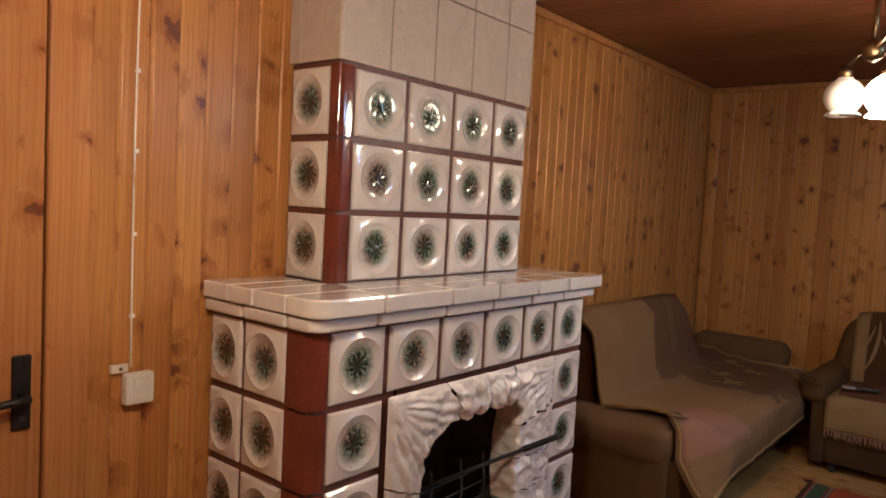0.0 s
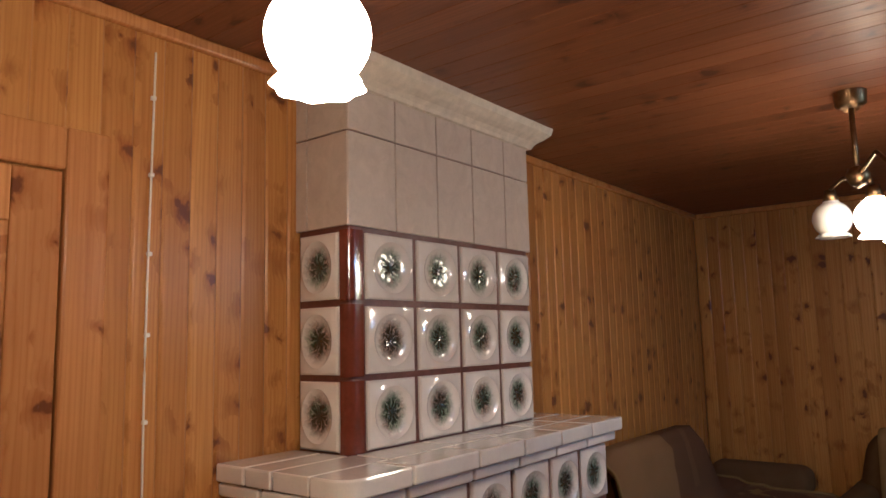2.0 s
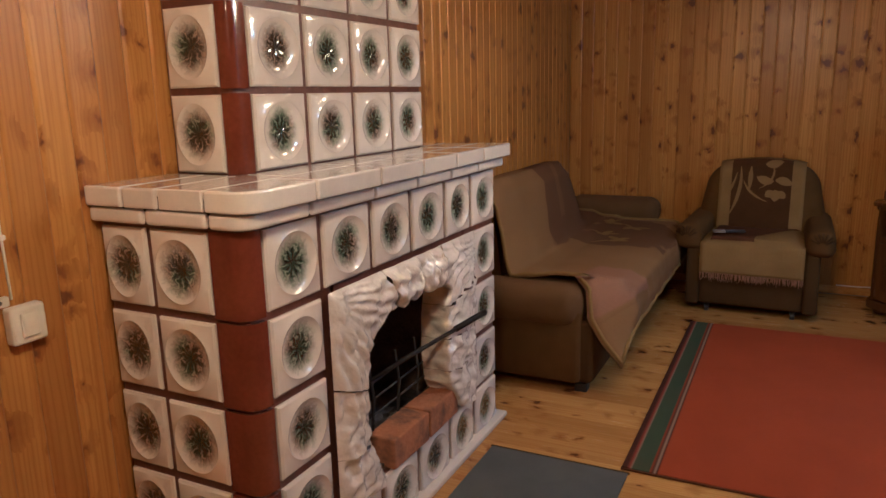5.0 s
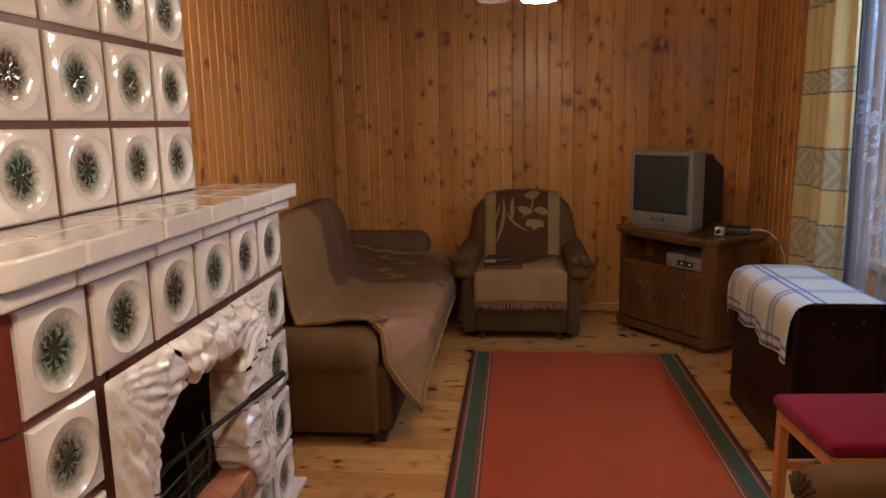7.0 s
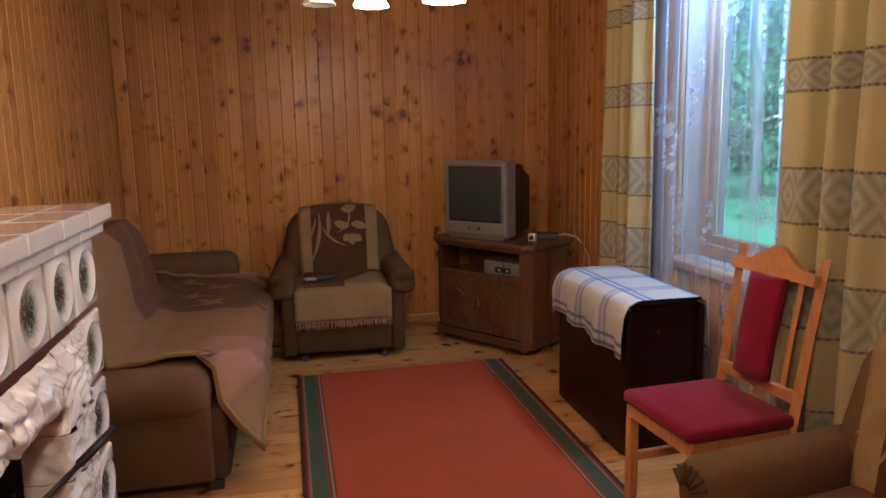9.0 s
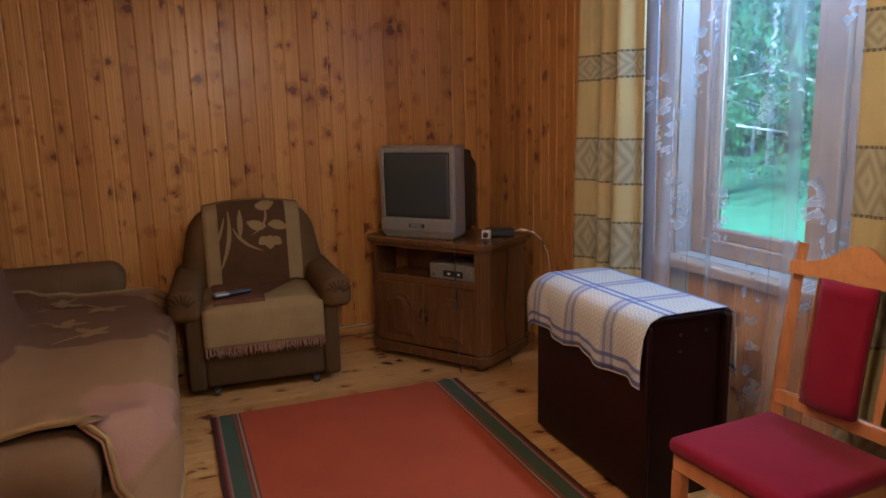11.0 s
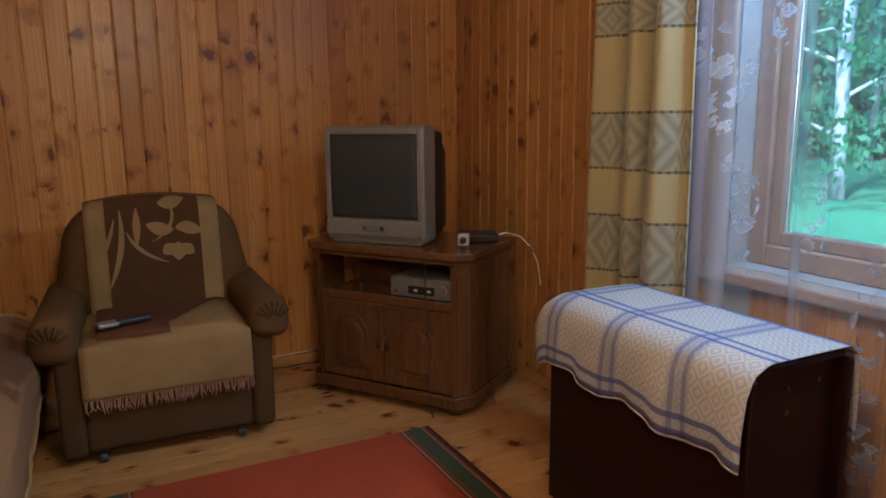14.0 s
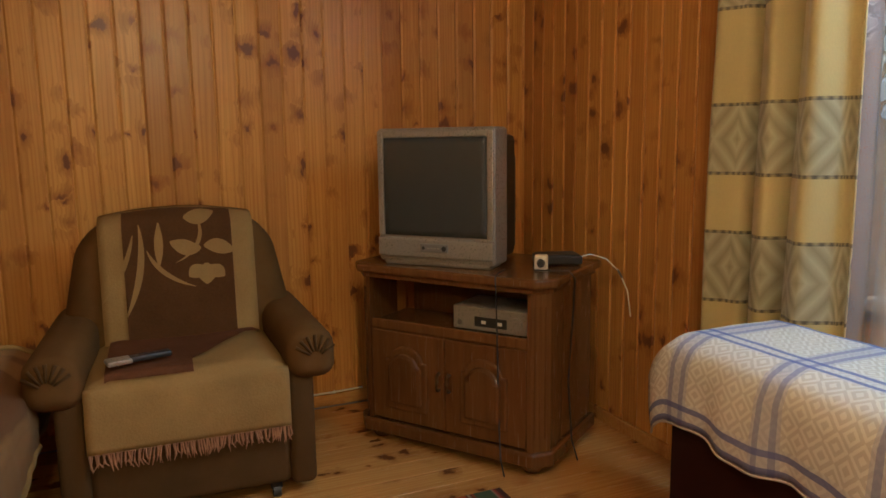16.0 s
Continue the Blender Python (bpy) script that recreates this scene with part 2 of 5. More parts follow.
def medallion_glaze(name, bias):
    """Cream glaze with a round leaf medallion painted in the dish, in the tile's own y and z."""
    m, nt, b = nodes_of(name)
    n = N(nt)
    c = n.coords()
    x, y, z = n.xyz(c)
    r = n.math('SQRT', n.math('ADD', n.math('MULTIPLY', y, y), n.math('MULTIPLY', n.math('MULTIPLY', z, z), 0.85)))
    ang = n.math('ARCTAN2', z, y)
    rnd = n.random()
    wob = n.noise(n.vadd(c, n.join(n.math('MULTIPLY', rnd, 20.0), 0.0, 0.0)), 55.0, 3)
    petals = n.math('ABSOLUTE', n.math('SINE', n.math('MULTIPLY_ADD', ang, 4.5, n.math('MULTIPLY_ADD', wob, 8.0, n.math('MULTIPLY', rnd, 9.0)))))
    edge = n.math('MULTIPLY_ADD', petals, 0.012, n.math('MULTIPLY_ADD', wob, 0.030, 0.034))
    inside = n.math('MULTIPLY', n.math('SUBTRACT', n.math('ADD', edge, 0.010), r), 34.0, clamp=True)
    stripes = n.math('MULTIPLY_ADD', petals, 0.8, n.math('MULTIPLY_ADD', wob, 0.9, -0.55), clamp=True)
    rr = n.math('MULTIPLY', r, 17.0, clamp=True)
    stripes = n.math('MULTIPLY', stripes, n.math('MULTIPLY_ADD', rr, 0.85, 0.15))
    leaf = n.mix(stripes, (0.010, 0.016, 0.011), (0.060, 0.125, 0.068))
    brown = n.mix(stripes, (0.018, 0.012, 0.009), (0.13, 0.068, 0.042))
    blot = n.math('MULTIPLY', n.math('SUBTRACT', n.noise(n.vadd(c, n.join(0.0, n.math('MULTIPLY', rnd, 31.0), 0.0)), 14.0, 2), n.math('MULTIPLY_ADD', rnd, -0.20, 0.60 - bias)), 8.0, clamp=True)
    leaf = n.mix(n.math('MULTIPLY', blot, 0.8), leaf, brown)
    rib = n.math('MULTIPLY', n.math('POWER', petals, 11.0), n.math('MULTIPLY', n.math('SUBTRACT', r, 0.012), 45.0, clamp=True))
    leaf = n.mix(n.math('MULTIPLY', rib, 0.75), leaf, n.mix(blot, (0.40, 0.44, 0.34), (0.50, 0.38, 0.30)))
    halo = n.math('MULTIPLY', n.math('SUBTRACT', 0.080, r), 30.0, clamp=True)
    cream = n.mix(n.noise(c, 22.0, 3), (0.70, 0.63, 0.56), (0.80, 0.74, 0.68))
    col = n.mix(n.math('MULTIPLY', halo, 0.50), cream, n.mix(blot, (0.32, 0.36, 0.27), (0.42, 0.33, 0.26)))
    col = n.mix(n.math('MULTIPLY', inside, 0.97), col, leaf)
    n.put(b.inputs["Base Color"], col)
    b.inputs["Roughness"].default_value = 0.13
    b.inputs["Coat Weight"].default_value = 0.7
    b.inputs["Coat Roughness"].default_value = 0.05
    n.bump(n.noise(c, 60.0, 3), 0.15, 0.002, b)
    return m


def marble_tile():
    m, nt, b = nodes_of("marbled_tile")
    n = N(nt)
    c = n.vadd(n.coords(), n.join(n.math('MULTIPLY', n.random(), 9.0), 0.0, 0.0))
    a = n.noise(c, 11.0, 5, 0.65, 1.2)
    s = n.noise(c, 90.0, 2)
    f = n.math('MULTIPLY_ADD', s, 0.35, n.math('MULTIPLY_ADD', a, 1.6, -0.5), clamp=True)
    n.put(b.inputs["Base Color"], n.mix(f, (0.46, 0.375, 0.30), (0.62, 0.52, 0.425)))
    b.inputs["Roughness"].default_value = 0.32
    n.bump(a, 0.05, 0.003, b)
    return m


def rug_mat():
    """Red runner; the green and cream border stripes run along its length."""
    m, nt, b = nodes_of("rug_pile")
    n = N(nt)
    c = n.coords()
    x, y, z = n.xyz(c)
    ax = n.math('ABSOLUTE', x)
    col = n.ramp(n.math('MULTIPLY', ax, 1.0), [
        (0.0, (0.33, 0.060, 0.018)), (0.476, (0.33, 0.060, 0.018)), (0.478, (0.05, 0.018, 0.012)), (0.483, (0.05, 0.018, 0.012)), (0.485, (0.30, 0.22, 0.14)),
        (0.491, (0.30, 0.22, 0.14)), (0.493, (0.05, 0.02, 0.015)), (0.504, (0.24, 0.05, 0.02)), (0.508, (0.042, 0.075, 0.042)),
        (0.568, (0.042, 0.075, 0.042)), (0.571, (0.25, 0.18, 0.12)), (0.577, (0.25, 0.05, 0.03)), (0.588, (0.05, 0.02, 0.015)),
        (0.605, (0.035, 0.016, 0.012))])
    pile = n.noise(c, 330.0, 2)
    worn = n.noise(c, 3.5, 4, 0.6)
    col = n.mix(n.math('MULTIPLY_ADD', pile, 0.45, n.math('MULTIPLY_ADD', worn, 0.5, -0.35), clamp=True), col, (0.13, 0.03, 0.015))
    n.put(b.inputs["Base Color"], col)
    b.inputs["Roughness"].default_value = 0.95
    b.inputs["Specular IOR Level"].default_value = 0.1
    n.bump(pile, 0.5, 0.004, b)
    return m


def plaid_cloth():
    """White and pinkish damask cloth with pairs of blue stripes both ways."""
    m, nt, b = nodes_of("plaid_cloth")
    n = N(nt)
    uv = n.coords("UV")
    u, v, _ = n.xyz(uv)

    def lines(c, off):
        p = n.math('FRACT', n.math('ADD', n.math('MULTIPLY', c, 1.0 / 0.26), off))
        a = n.math('LESS_THAN', n.math('ABSOLUTE', n.math('SUBTRACT', p, 0.30)), 0.027)
        e = n.math('LESS_THAN', n.math('ABSOLUTE', n.math('SUBTRACT', p, 0.44)), 0.027)
        g = n.math('LESS_THAN', n.math('ABSOLUTE', n.math('SUBTRACT', p, 0.37)), 0.13)
        return n.math('MAXIMUM', a, e), g

    l1, g1 = lines(u, 0.1)
    l2, g2 = lines(v, 0.35)

    def saw(c, k):
        return n.math('ABSOLUTE', n.math('SUBTRACT', n.math('FRACT', n.math('MULTIPLY', c, k)), 0.5))
    fret = n.math('FRACT', n.math('MULTIPLY', n.math('ADD', saw(u, 18.0), saw(v, 18.0)), 3.0))
    fret = n.math('GREATER_THAN', n.math('MULTIPLY_ADD', n.noise(uv, 140.0, 2), 0.3, fret), 0.62)
    base = n.mix(n.math('MULTIPLY', fret, 0.65), (0.49, 0.44, 0.38), (0.33, 0.285, 0.25))
    col = n.mix(n.math('MULTIPLY', g1, 0.55), base, (0.25, 0.24, 0.30))
    col = n.mix(n.math('MULTIPLY', g2, 0.30), col, (0.36, 0.36, 0.42))
    col = n.mix(n.math('MULTIPLY', l1, 0.55), col, (0.075, 0.085, 0.21))
    col = n.mix(n.math('MULTIPLY', l2, 0.82), col, (0.045, 0.060, 0.21))
    col = n.mix(n.math('MULTIPLY', n.noise(uv, 420.0, 2), 0.22), col, (0.30, 0.27, 0.26))
    n.put(b.inputs["Base Color"], col)
    b.inputs["Roughness"].default_value = 0.85
    b.inputs["Specular IOR Level"].default_value = 0.2
    n.bump(n.noise(uv, 500.0, 2), 0.3, 0.002, b)
    return m


BANDS = [(0.27, 0.45), (0.705, 0.907), (1.075, 1.267), (1.528, 1.635), (1.945, 2.03)]


def curtain_cloth():
    """Straw-yellow cloth with grey woven bands, each between two dark braided lines."""
    m, nt, b = nodes_of("curtain_cloth")
    n = N(nt)
    c = n.coords()
    x, y, z = n.xyz(c)
    band, line, near = None, None, None
    for lo, hi in BANDS:
        mid, half = (lo + hi) / 2, (hi - lo) / 2
        d = n.math('ABSOLUTE', n.math('SUBTRACT', z, mid))
        s = n.math('LESS_THAN', d, half)
        q = n.math('DIVIDE', d, half)
        e = n.math('LESS_THAN', n.math('ABSOLUTE', n.math('SUBTRACT', d, half)), 0.0048)
        band = s if band is None else n.math('MAXIMUM', band, s)
        line = e if line is None else n.math('MAXIMUM', line, e)
        near = q if near is None else n.math('MINIMUM', near, q)
    uv = n.coords("UV")
    u, v, _ = n.xyz(uv)
    fu = n.math('ABSOLUTE', n.math('SUBTRACT', n.math('FRACT', n.math('MULTIPLY', u, 8.5)), 0.5))
    dia = n.math('PINGPONG', n.math('MULTIPLY', n.math('MULTIPLY_ADD', fu, 2.0, near), 3.0), 1.0)
    weave = n.noise(n.vmul(c, (1, 1, 0.5)), 240.0, 2)
    yel = n.mix(n.noise(c, 4.0, 3), (0.48, 0.36, 0.12), (0.56, 0.45, 0.20))
    grey = n.mix(dia, (0.27, 0.235, 0.135), (0.45, 0.40, 0.255))
    col = n.mix(n.math('MULTIPLY', band, 0.95), yel, grey)
    dash = n.math('MULTIPLY_ADD', n.math('SINE', n.math('MULTIPLY', u, 330.0)), 0.25, 0.7)
    col = n.mix(n.math('MULTIPLY', line, dash), col, (0.055, 0.045, 0.035))
    col = n.mix(n.math('MULTIPLY', weave, 0.25), col, (0.30, 0.25, 0.12))
    n.put(b.inputs["Base Color"], col)
    b.inputs["Roughness"].default_value = 0.75
    b.inputs["Sheen Weight"].default_value = 0.3
    tr = nt.nodes.new("ShaderNodeBsdfTranslucent")
    n.put(tr.inputs[0], col)
    mx = nt.nodes.new("ShaderNodeMixShader")
    mx.inputs[0].default_value = 0.30
    nt.links.new(b.outputs[0], mx.inputs[1])
    nt.links.new(tr.outputs[0], mx.inputs[2])
    nt.links.new(mx.outputs[0], nt.nodes["Material Output"].inputs[0])
    n.bump(weave, 0.3, 0.002, b)
    return m


def tulle_cloth():
    """White net, mostly holes, with a denser embroidered flower pattern."""
    m, nt, b = nodes_of("tulle")
    n = N(nt)
    uv = n.coords("UV")
    c = n.coords()
    wob = n.math('SUBTRACT', n.noise(uv, 30.0, 3), 0.5)
    d, _ = n.voronoi(n.vadd(uv, n.join(n.math('MULTIPLY', wob, 0.075), n.math('MULTIPLY', wob, -0.065), 0.0)), 22.0)
    petal = n.math('MULTIPLY', n.math('SUBTRACT', 0.44, d), 7.0, clamp=True)
    rim = n.math('SUBTRACT', 1.0, n.math('MULTIPLY', n.math('ABSOLUTE', n.math('SUBTRACT', d, 0.38)), 9.0), clamp=True)
    spray = n.math('MULTIPLY', n.math('SUBTRACT', n.noise(n.vmul(uv, (3.4, 1.7, 1)), 1.0, 2), 0.53), 14.0, clamp=True)
    flower = n.math('MULTIPLY', n.math('MAXIMUM', n.math('MULTIPLY', petal, 0.55), rim), spray)
    u, v, _ = n.xyz(uv)
    net = n.math('MULTIPLY_ADD', n.noise(uv, 300.0, 1), 0.10, 0.11)
    fold = n.math('POWER', n.math('ABSOLUTE', n.math('SINE', n.math('MULTIPLY_ADD', n.noise(n.vmul(uv, (2.0, 0.25, 1)), 1.0, 1), 3.0, n.math('MULTIPLY', u, 7.5)))), 22.0)
    gather = n.math('MULTIPLY', n.math('SUBTRACT', u, 1.48), 3.0, clamp=True)
    net = n.math('ADD', net, n.math('ADD', n.math('MULTIPLY', fold, 0.20), n.math('MULTIPLY', gather, 0.17)))
    dens = n.math('ADD', net, n.math('MULTIPLY', flower, 0.66), clamp=True)
    n.put(b.inputs["Base Color"], (0.62, 0.71, 0.88, 1))
    b.inputs["Roughness"].default_value = 0.8
    tr = nt.nodes.new("ShaderNodeBsdfTranslucent")
    tr.inputs[0].default_value = (0.60, 0.72, 0.90, 1)
    m1 = nt.nodes.new("ShaderNodeMixShader")
    m1.inputs[0].default_value = 0.28
    nt.links.new(b.outputs[0], m1.inputs[1])
    nt.links.new(tr.outputs[0], m1.inputs[2])
    cl = nt.nodes.new("ShaderNodeBsdfTransparent")
    m2 = nt.nodes.new("ShaderNodeMixShader")
    n.put(m2.inputs[0], dens)
    nt.links.new(cl.outputs[0], m2.inputs[1])
    nt.links.new(m1.outputs[0], m2.inputs[2])
    nt.links.new(m2.outputs[0], nt.nodes["Material Output"].inputs[0])
    return m


def glass_mat():
    m, nt, b = nodes_of("window_glass")
    b.inputs["Roughness"].default_value = 0.02
    b.inputs["Transmission Weight"].default_value = 1.0
    b.inputs["IOR"].default_value = 1.45
    b.inputs["Base Color"].default_value = (0.96, 0.98, 0.97, 1)
    return m


def lamp_glass(name, power):
    m, nt, b = nodes_of(name)
    b.inputs["Base Color"].default_value = (0.85, 0.82, 0.76, 1)
    b.inputs["Roughness"].default_value = 0.2
    b.inputs["Emission Color"].default_value = (1.0, 0.635, 0.295, 1)
    b.inputs["Emission Strength"].default_value = power
    return m


def leaf_mat(name, a, c2):
    m, nt, b = nodes_of(name)
    n = N(nt)
    n.put(b.inputs["Base Color"], n.mix(n.island(), a, c2))
    b.inputs["Roughness"].default_value = 0.6
    tr = nt.nodes.new("ShaderNodeBsdfTranslucent")
    tr.inputs[0].default_value = (*c2, 1)
    mx = nt.nodes.new("ShaderNodeMixShader")
    mx.inputs[0].default_value = 0.4
    nt.links.new(b.outputs[0], mx.inputs[1])
    nt.links.new(tr.outputs[0], mx.inputs[2])
    nt.links.new(mx.outputs[0], nt.nodes["Material Output"].inputs[0])
    return m


tile_mat, marble, rug_pile, plaid = medallion_glaze("medallion_glaze", 0.0), marble_tile(), rug_mat(), plaid_cloth()
tile_brown = medallion_glaze("medallion_glaze_brown", 0.16)
curtain_mat, tulle_mat, glass = curtain_cloth(), tulle_cloth(), glass_mat()
lamp_near = lamp_glass("lit_lamp_glass_warm", LAMP * 3.1)
lamp_bright = lamp_glass("bright_lamp_glass", LAMP * 1.25)
lamp_on, lamp_off = lamp_glass("lit_lamp_glass", LAMP * 0.6), lamp_glass("unlit_lamp_glass", 0.0)
leaves = leaf_mat("leaves", (0.035, 0.11, 0.035), (0.09, 0.22, 0.07))
bark = plain("birch_bark", (0.55, 0.53, 0.48), 0.8, var=0.35, scale=5, bump=0.4, dist=0.01)
grass_mat = plain("lawn", (0.085, 0.22, 0.085), 0.9, var=0.3, scale=1.2, bump=0.5, dist=0.03)


# ---- mesh helpers ----
def ob_from(name, bm, mat, parent=None, label="", smooth=False):
    me = bpy.data.meshes.new(name)
    bm.to_mesh(me)
    bm.free()
    if smooth:
        me.shade_smooth()
    if smooth == "angle":
        me.set_sharp_from_angle(angle=radians(35))
    if mat:
        me.materials.append(mat)
    ob = new(name, me)
    if parent:
        ob.parent = parent
    if label:
        ob["label"] = label
    return ob


def part(name, bm, mat, parent, label="", smooth=False):
    return ob_from(name, bm, mat, parent, label, smooth)


def thing(name, m, label, category, group="", kind=""):
    e = new(name)
    e.matrix_basis = m
    return tagged(e, label, category, group, kind)


def box(bm, lo, hi, bevel=0.0, segs=2, taper=None):
    """An axis-aligned box, with rounded edges if bevel is given; taper shrinks the top in x and y."""
    c = [(a + b) / 2 for a, b in zip(lo, hi)]
    s = [abs(b - a) for a, b in zip(lo, hi)]
    r = bmesh.ops.create_cube(bm, size=1.0)
    vs = r["verts"]
    for v in vs:
        k = (taper if taper and v.co.z > 0 else (1, 1))
        v.co = Vector((c[0] + v.co.x * s[0] * k[0], c[1] + v.co.y * s[1] * k[1], c[2] + v.co.z * s[2]))
    if bevel:
        es = {e for v in vs for e in v.link_edges}
        bmesh.ops.bevel(bm, geom=list(es), offset=min(bevel, min(s) * 0.49), segments=segs, profile=0.5, affect='EDGES')
    return bm


def B(lo, hi, bevel=0.0, segs=2, taper=None):
    return box(bmesh.new(), lo, hi, bevel, segs, taper)


def tube(bm, pts, radius, sides=8, caps=True):
    """A round bar along points; radius is one number or one for each point."""
    pts = [Vector(p) for p in pts]
    rad = radius if isinstance(radius, (list, tuple)) else [radius] * len(pts)
    rings = []
    for i, p in enumerate(pts):
        d = (pts[min(i + 1, len(pts) - 1)] - pts[max(i - 1, 0)]).normalized()
        a = d.cross(Vector((0, 0, 1)))
        a = a.normalized() if a.length > 1e-4 else Vector((1, 0, 0))
        b2 = d.cross(a).normalized()
        rings.append([bm.verts.new(p + rad[i] * (math.cos(t) * a + math.sin(t) * b2)) for t in [2 * math.pi * k / sides for k in range(sides)]])
    for r0, r1 in zip(rings, rings[1:]):
        for k in range(sides):
            bm.faces.new((r0[k], r0[(k + 1) % sides], r1[(k + 1) % sides], r1[k]))
    if caps:
        bm.faces.new(rings[0][::-1])
        bm.faces.new(rings[-1])
    return bm


def lathe(bm, prof, sides=24, centre=(0, 0, 0)):
    """A turned shape from (radius, height) pairs round z."""
    rings = []
    for r, z in prof:
        if r < 1e-4:
            rings.append([bm.verts.new((centre[0], centre[1], centre[2] + z))])
        else:
            rings.append([bm.verts.new((centre[0] + r * math.cos(t), centre[1] + r * math.sin(t), centre[2] + z)) for t in [2 * math.pi * k / sides for k in range(sides)]])
    for a, b2 in zip(rings, rings[1:]):
        for k in range(sides):
            j = (k + 1) % sides
            if len(a) == 1:
                bm.faces.new((a[0], b2[j], b2[k])) if len(b2) > 1 else None
            elif len(b2) == 1:
                bm.faces.new((a[k], a[j], b2[0]))
            else:
                bm.faces.new((a[k], a[j], b2[j], b2[k]))
    bmesh.ops.recalc_face_normals(bm, faces=bm.faces)
    return bm


def grid(f, nu, nv, uvs=True):
    """A sheet of f(u, v) for u, v from 0 to 1."""
    bm = bmesh.new()
    lay = bm.loops.layers.uv.new("UVMap")
    vs = [[bm.verts.new(f(i / nu, j / nv)[0]) for j in range(nv + 1)] for i in range(nu + 1)]
    tx = [[f(i / nu, j / nv)[1] for j in range(nv + 1)] for i in range(nu + 1)]
    for i in range(nu):
        for j in range(nv):
            fa = bm.faces.new((vs[i][j], vs[i + 1][j], vs[i + 1][j + 1], vs[i][j + 1]))
            for lp, (a, b2) in zip(fa.loops, ((i, j), (i + 1, j), (i + 1, j + 1), (i, j + 1))):
                lp[lay].uv = tx[a][b2]
    return bm


def thicken(bm, t):
    bmesh.ops.recalc_face_normals(bm, faces=bm.faces)
    bmesh.ops.solidify(bm, geom=bm.faces, thickness=t)
    return bm


def prism(bm, outline, z0, z1, bevel=0.0, segs=2):
    """An outline in x and y pulled up from z0 to z1."""
    lo = [bm.verts.new((x, y, z0)) for x, y in outline]
    hi = [bm.verts.new((x, y, z1)) for x, y in outline]
    n = len(outline)
    fs = [bm.faces.new(lo[::-1]), bm.faces.new(hi)]
    for k in range(n):
        fs.append(bm.faces.new((lo[k], lo[(k + 1) % n], hi[(k + 1) % n], hi[k])))
    bmesh.ops.recalc_face_normals(bm, faces=fs)
    if bevel:
        bmesh.ops.bevel(bm, geom=list({e for f in fs for e in f.edges}), offset=bevel, segments=segs, profile=0.5, affect='EDGES')
    return bm


# ---- structure ----
def slab(name, lo, hi, mat, label, bevel=0.0):
    return tagged(ob_from(name, B(lo, hi, bevel), mat), label, name.split("_")[0], kind="structure")


T = 0.15
floor = slab("floor", (XL - T, YN - T, -0.14), (XR + T, YF + T, -0.022), plaster, "varnished pine board floor with knots")
wall_west = slab("wall_west", (XL - T, YN - T, -0.022), (XL - 0.016, YF + T, ZC + 0.05), plaster, "stove wall lined with varnished vertical pine boards")
wall_north = slab("wall_north", (XL - 0.016, YF + 0.016, -0.022), (XR + 0.016, YF + T, ZC + 0.05), plaster, "far wall lined with knotty vertical pine boards")
wall_south = slab("wall_south", (XL - 0.016, YN - T, -0.022), (XR + 0.016, YN - 0.016, ZC + 0.05), plaster, "back wall lined with vertical pine boards")
# window wall with its opening
WY0, WY1, WZ0, WZ1 = 0.355, 1.775, 0.77, 2.16
bm = bmesh.new()
box(bm, (XR + 0.016, YN - T, -0.022), (XR + 0.26, WY0, ZC + 0.05))
box(bm, (XR + 0.016, WY1, -0.022), (XR + 0.26, YF + T, ZC + 0.05))
box(bm, (XR + 0.016, WY0, -0.022), (XR + 0.26, WY1, WZ0))
box(bm, (XR + 0.016, WY0, WZ1), (XR + 0.26, WY1, ZC + 0.05))
wall_east = tagged(ob_from("wall_east", bm, plaster), "window wall lined with vertical pine boards", "wall", kind="structure")

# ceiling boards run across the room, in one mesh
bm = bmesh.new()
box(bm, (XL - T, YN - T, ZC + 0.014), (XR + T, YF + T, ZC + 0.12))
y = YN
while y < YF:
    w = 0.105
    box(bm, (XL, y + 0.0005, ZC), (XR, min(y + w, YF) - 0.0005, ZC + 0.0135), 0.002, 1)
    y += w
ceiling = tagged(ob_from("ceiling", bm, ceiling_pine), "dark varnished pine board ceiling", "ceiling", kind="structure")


def board_mesh(length, width, t=0.016):
    """A profiled lining board, standing along z, its face towards +x."""
    h = width / 2
    prof = [(0, -h), (t * 0.68, -h), (t * 0.68, -h + 0.0025), (t * 0.74, -h + 0.004), (t * 0.92, -h + 0.008), (t, -h + 0.011), (t, h - 0.006), (t * 0.75, h), (0, h)]
    bm = bmesh.new()
    prism(bm, prof, 0, length)
    me = bpy.data.meshes.new("board")
    bm.to_mesh(me)
    bm.free()
    return me


def boards(parent, mat, start, step, count, length, turn, width):
    me = board_mesh(length, width)
    me.materials.append(mat)
    for k in range(count):
        ob = new("board", me)
        ob.parent = parent
        ob.matrix_basis = Matrix.Translation(Vector(start) + Vector(step) * k) @ turn


# baseboards
def baseboard(name, lo, hi):
    return tagged(ob_from(name, B(lo, hi, 0.006), floor_pine), "narrow varnished pine skirting board", "baseboard", kind="structure")


baseboard("baseboard_north", (XL + 0.002, YF - 0.018, 0.0), (XR - 0.002, YF - 0.0005, 0.055))
baseboard("baseboard_west", (XL + 0.0005, 0.96, 0.0), (XL + 0.018, YF - 0.02, 0.055))
baseboard("baseboard_east", (XR - 0.018, YN, 0.0), (XR - 0.0005, YF - 0.02, 0.055))
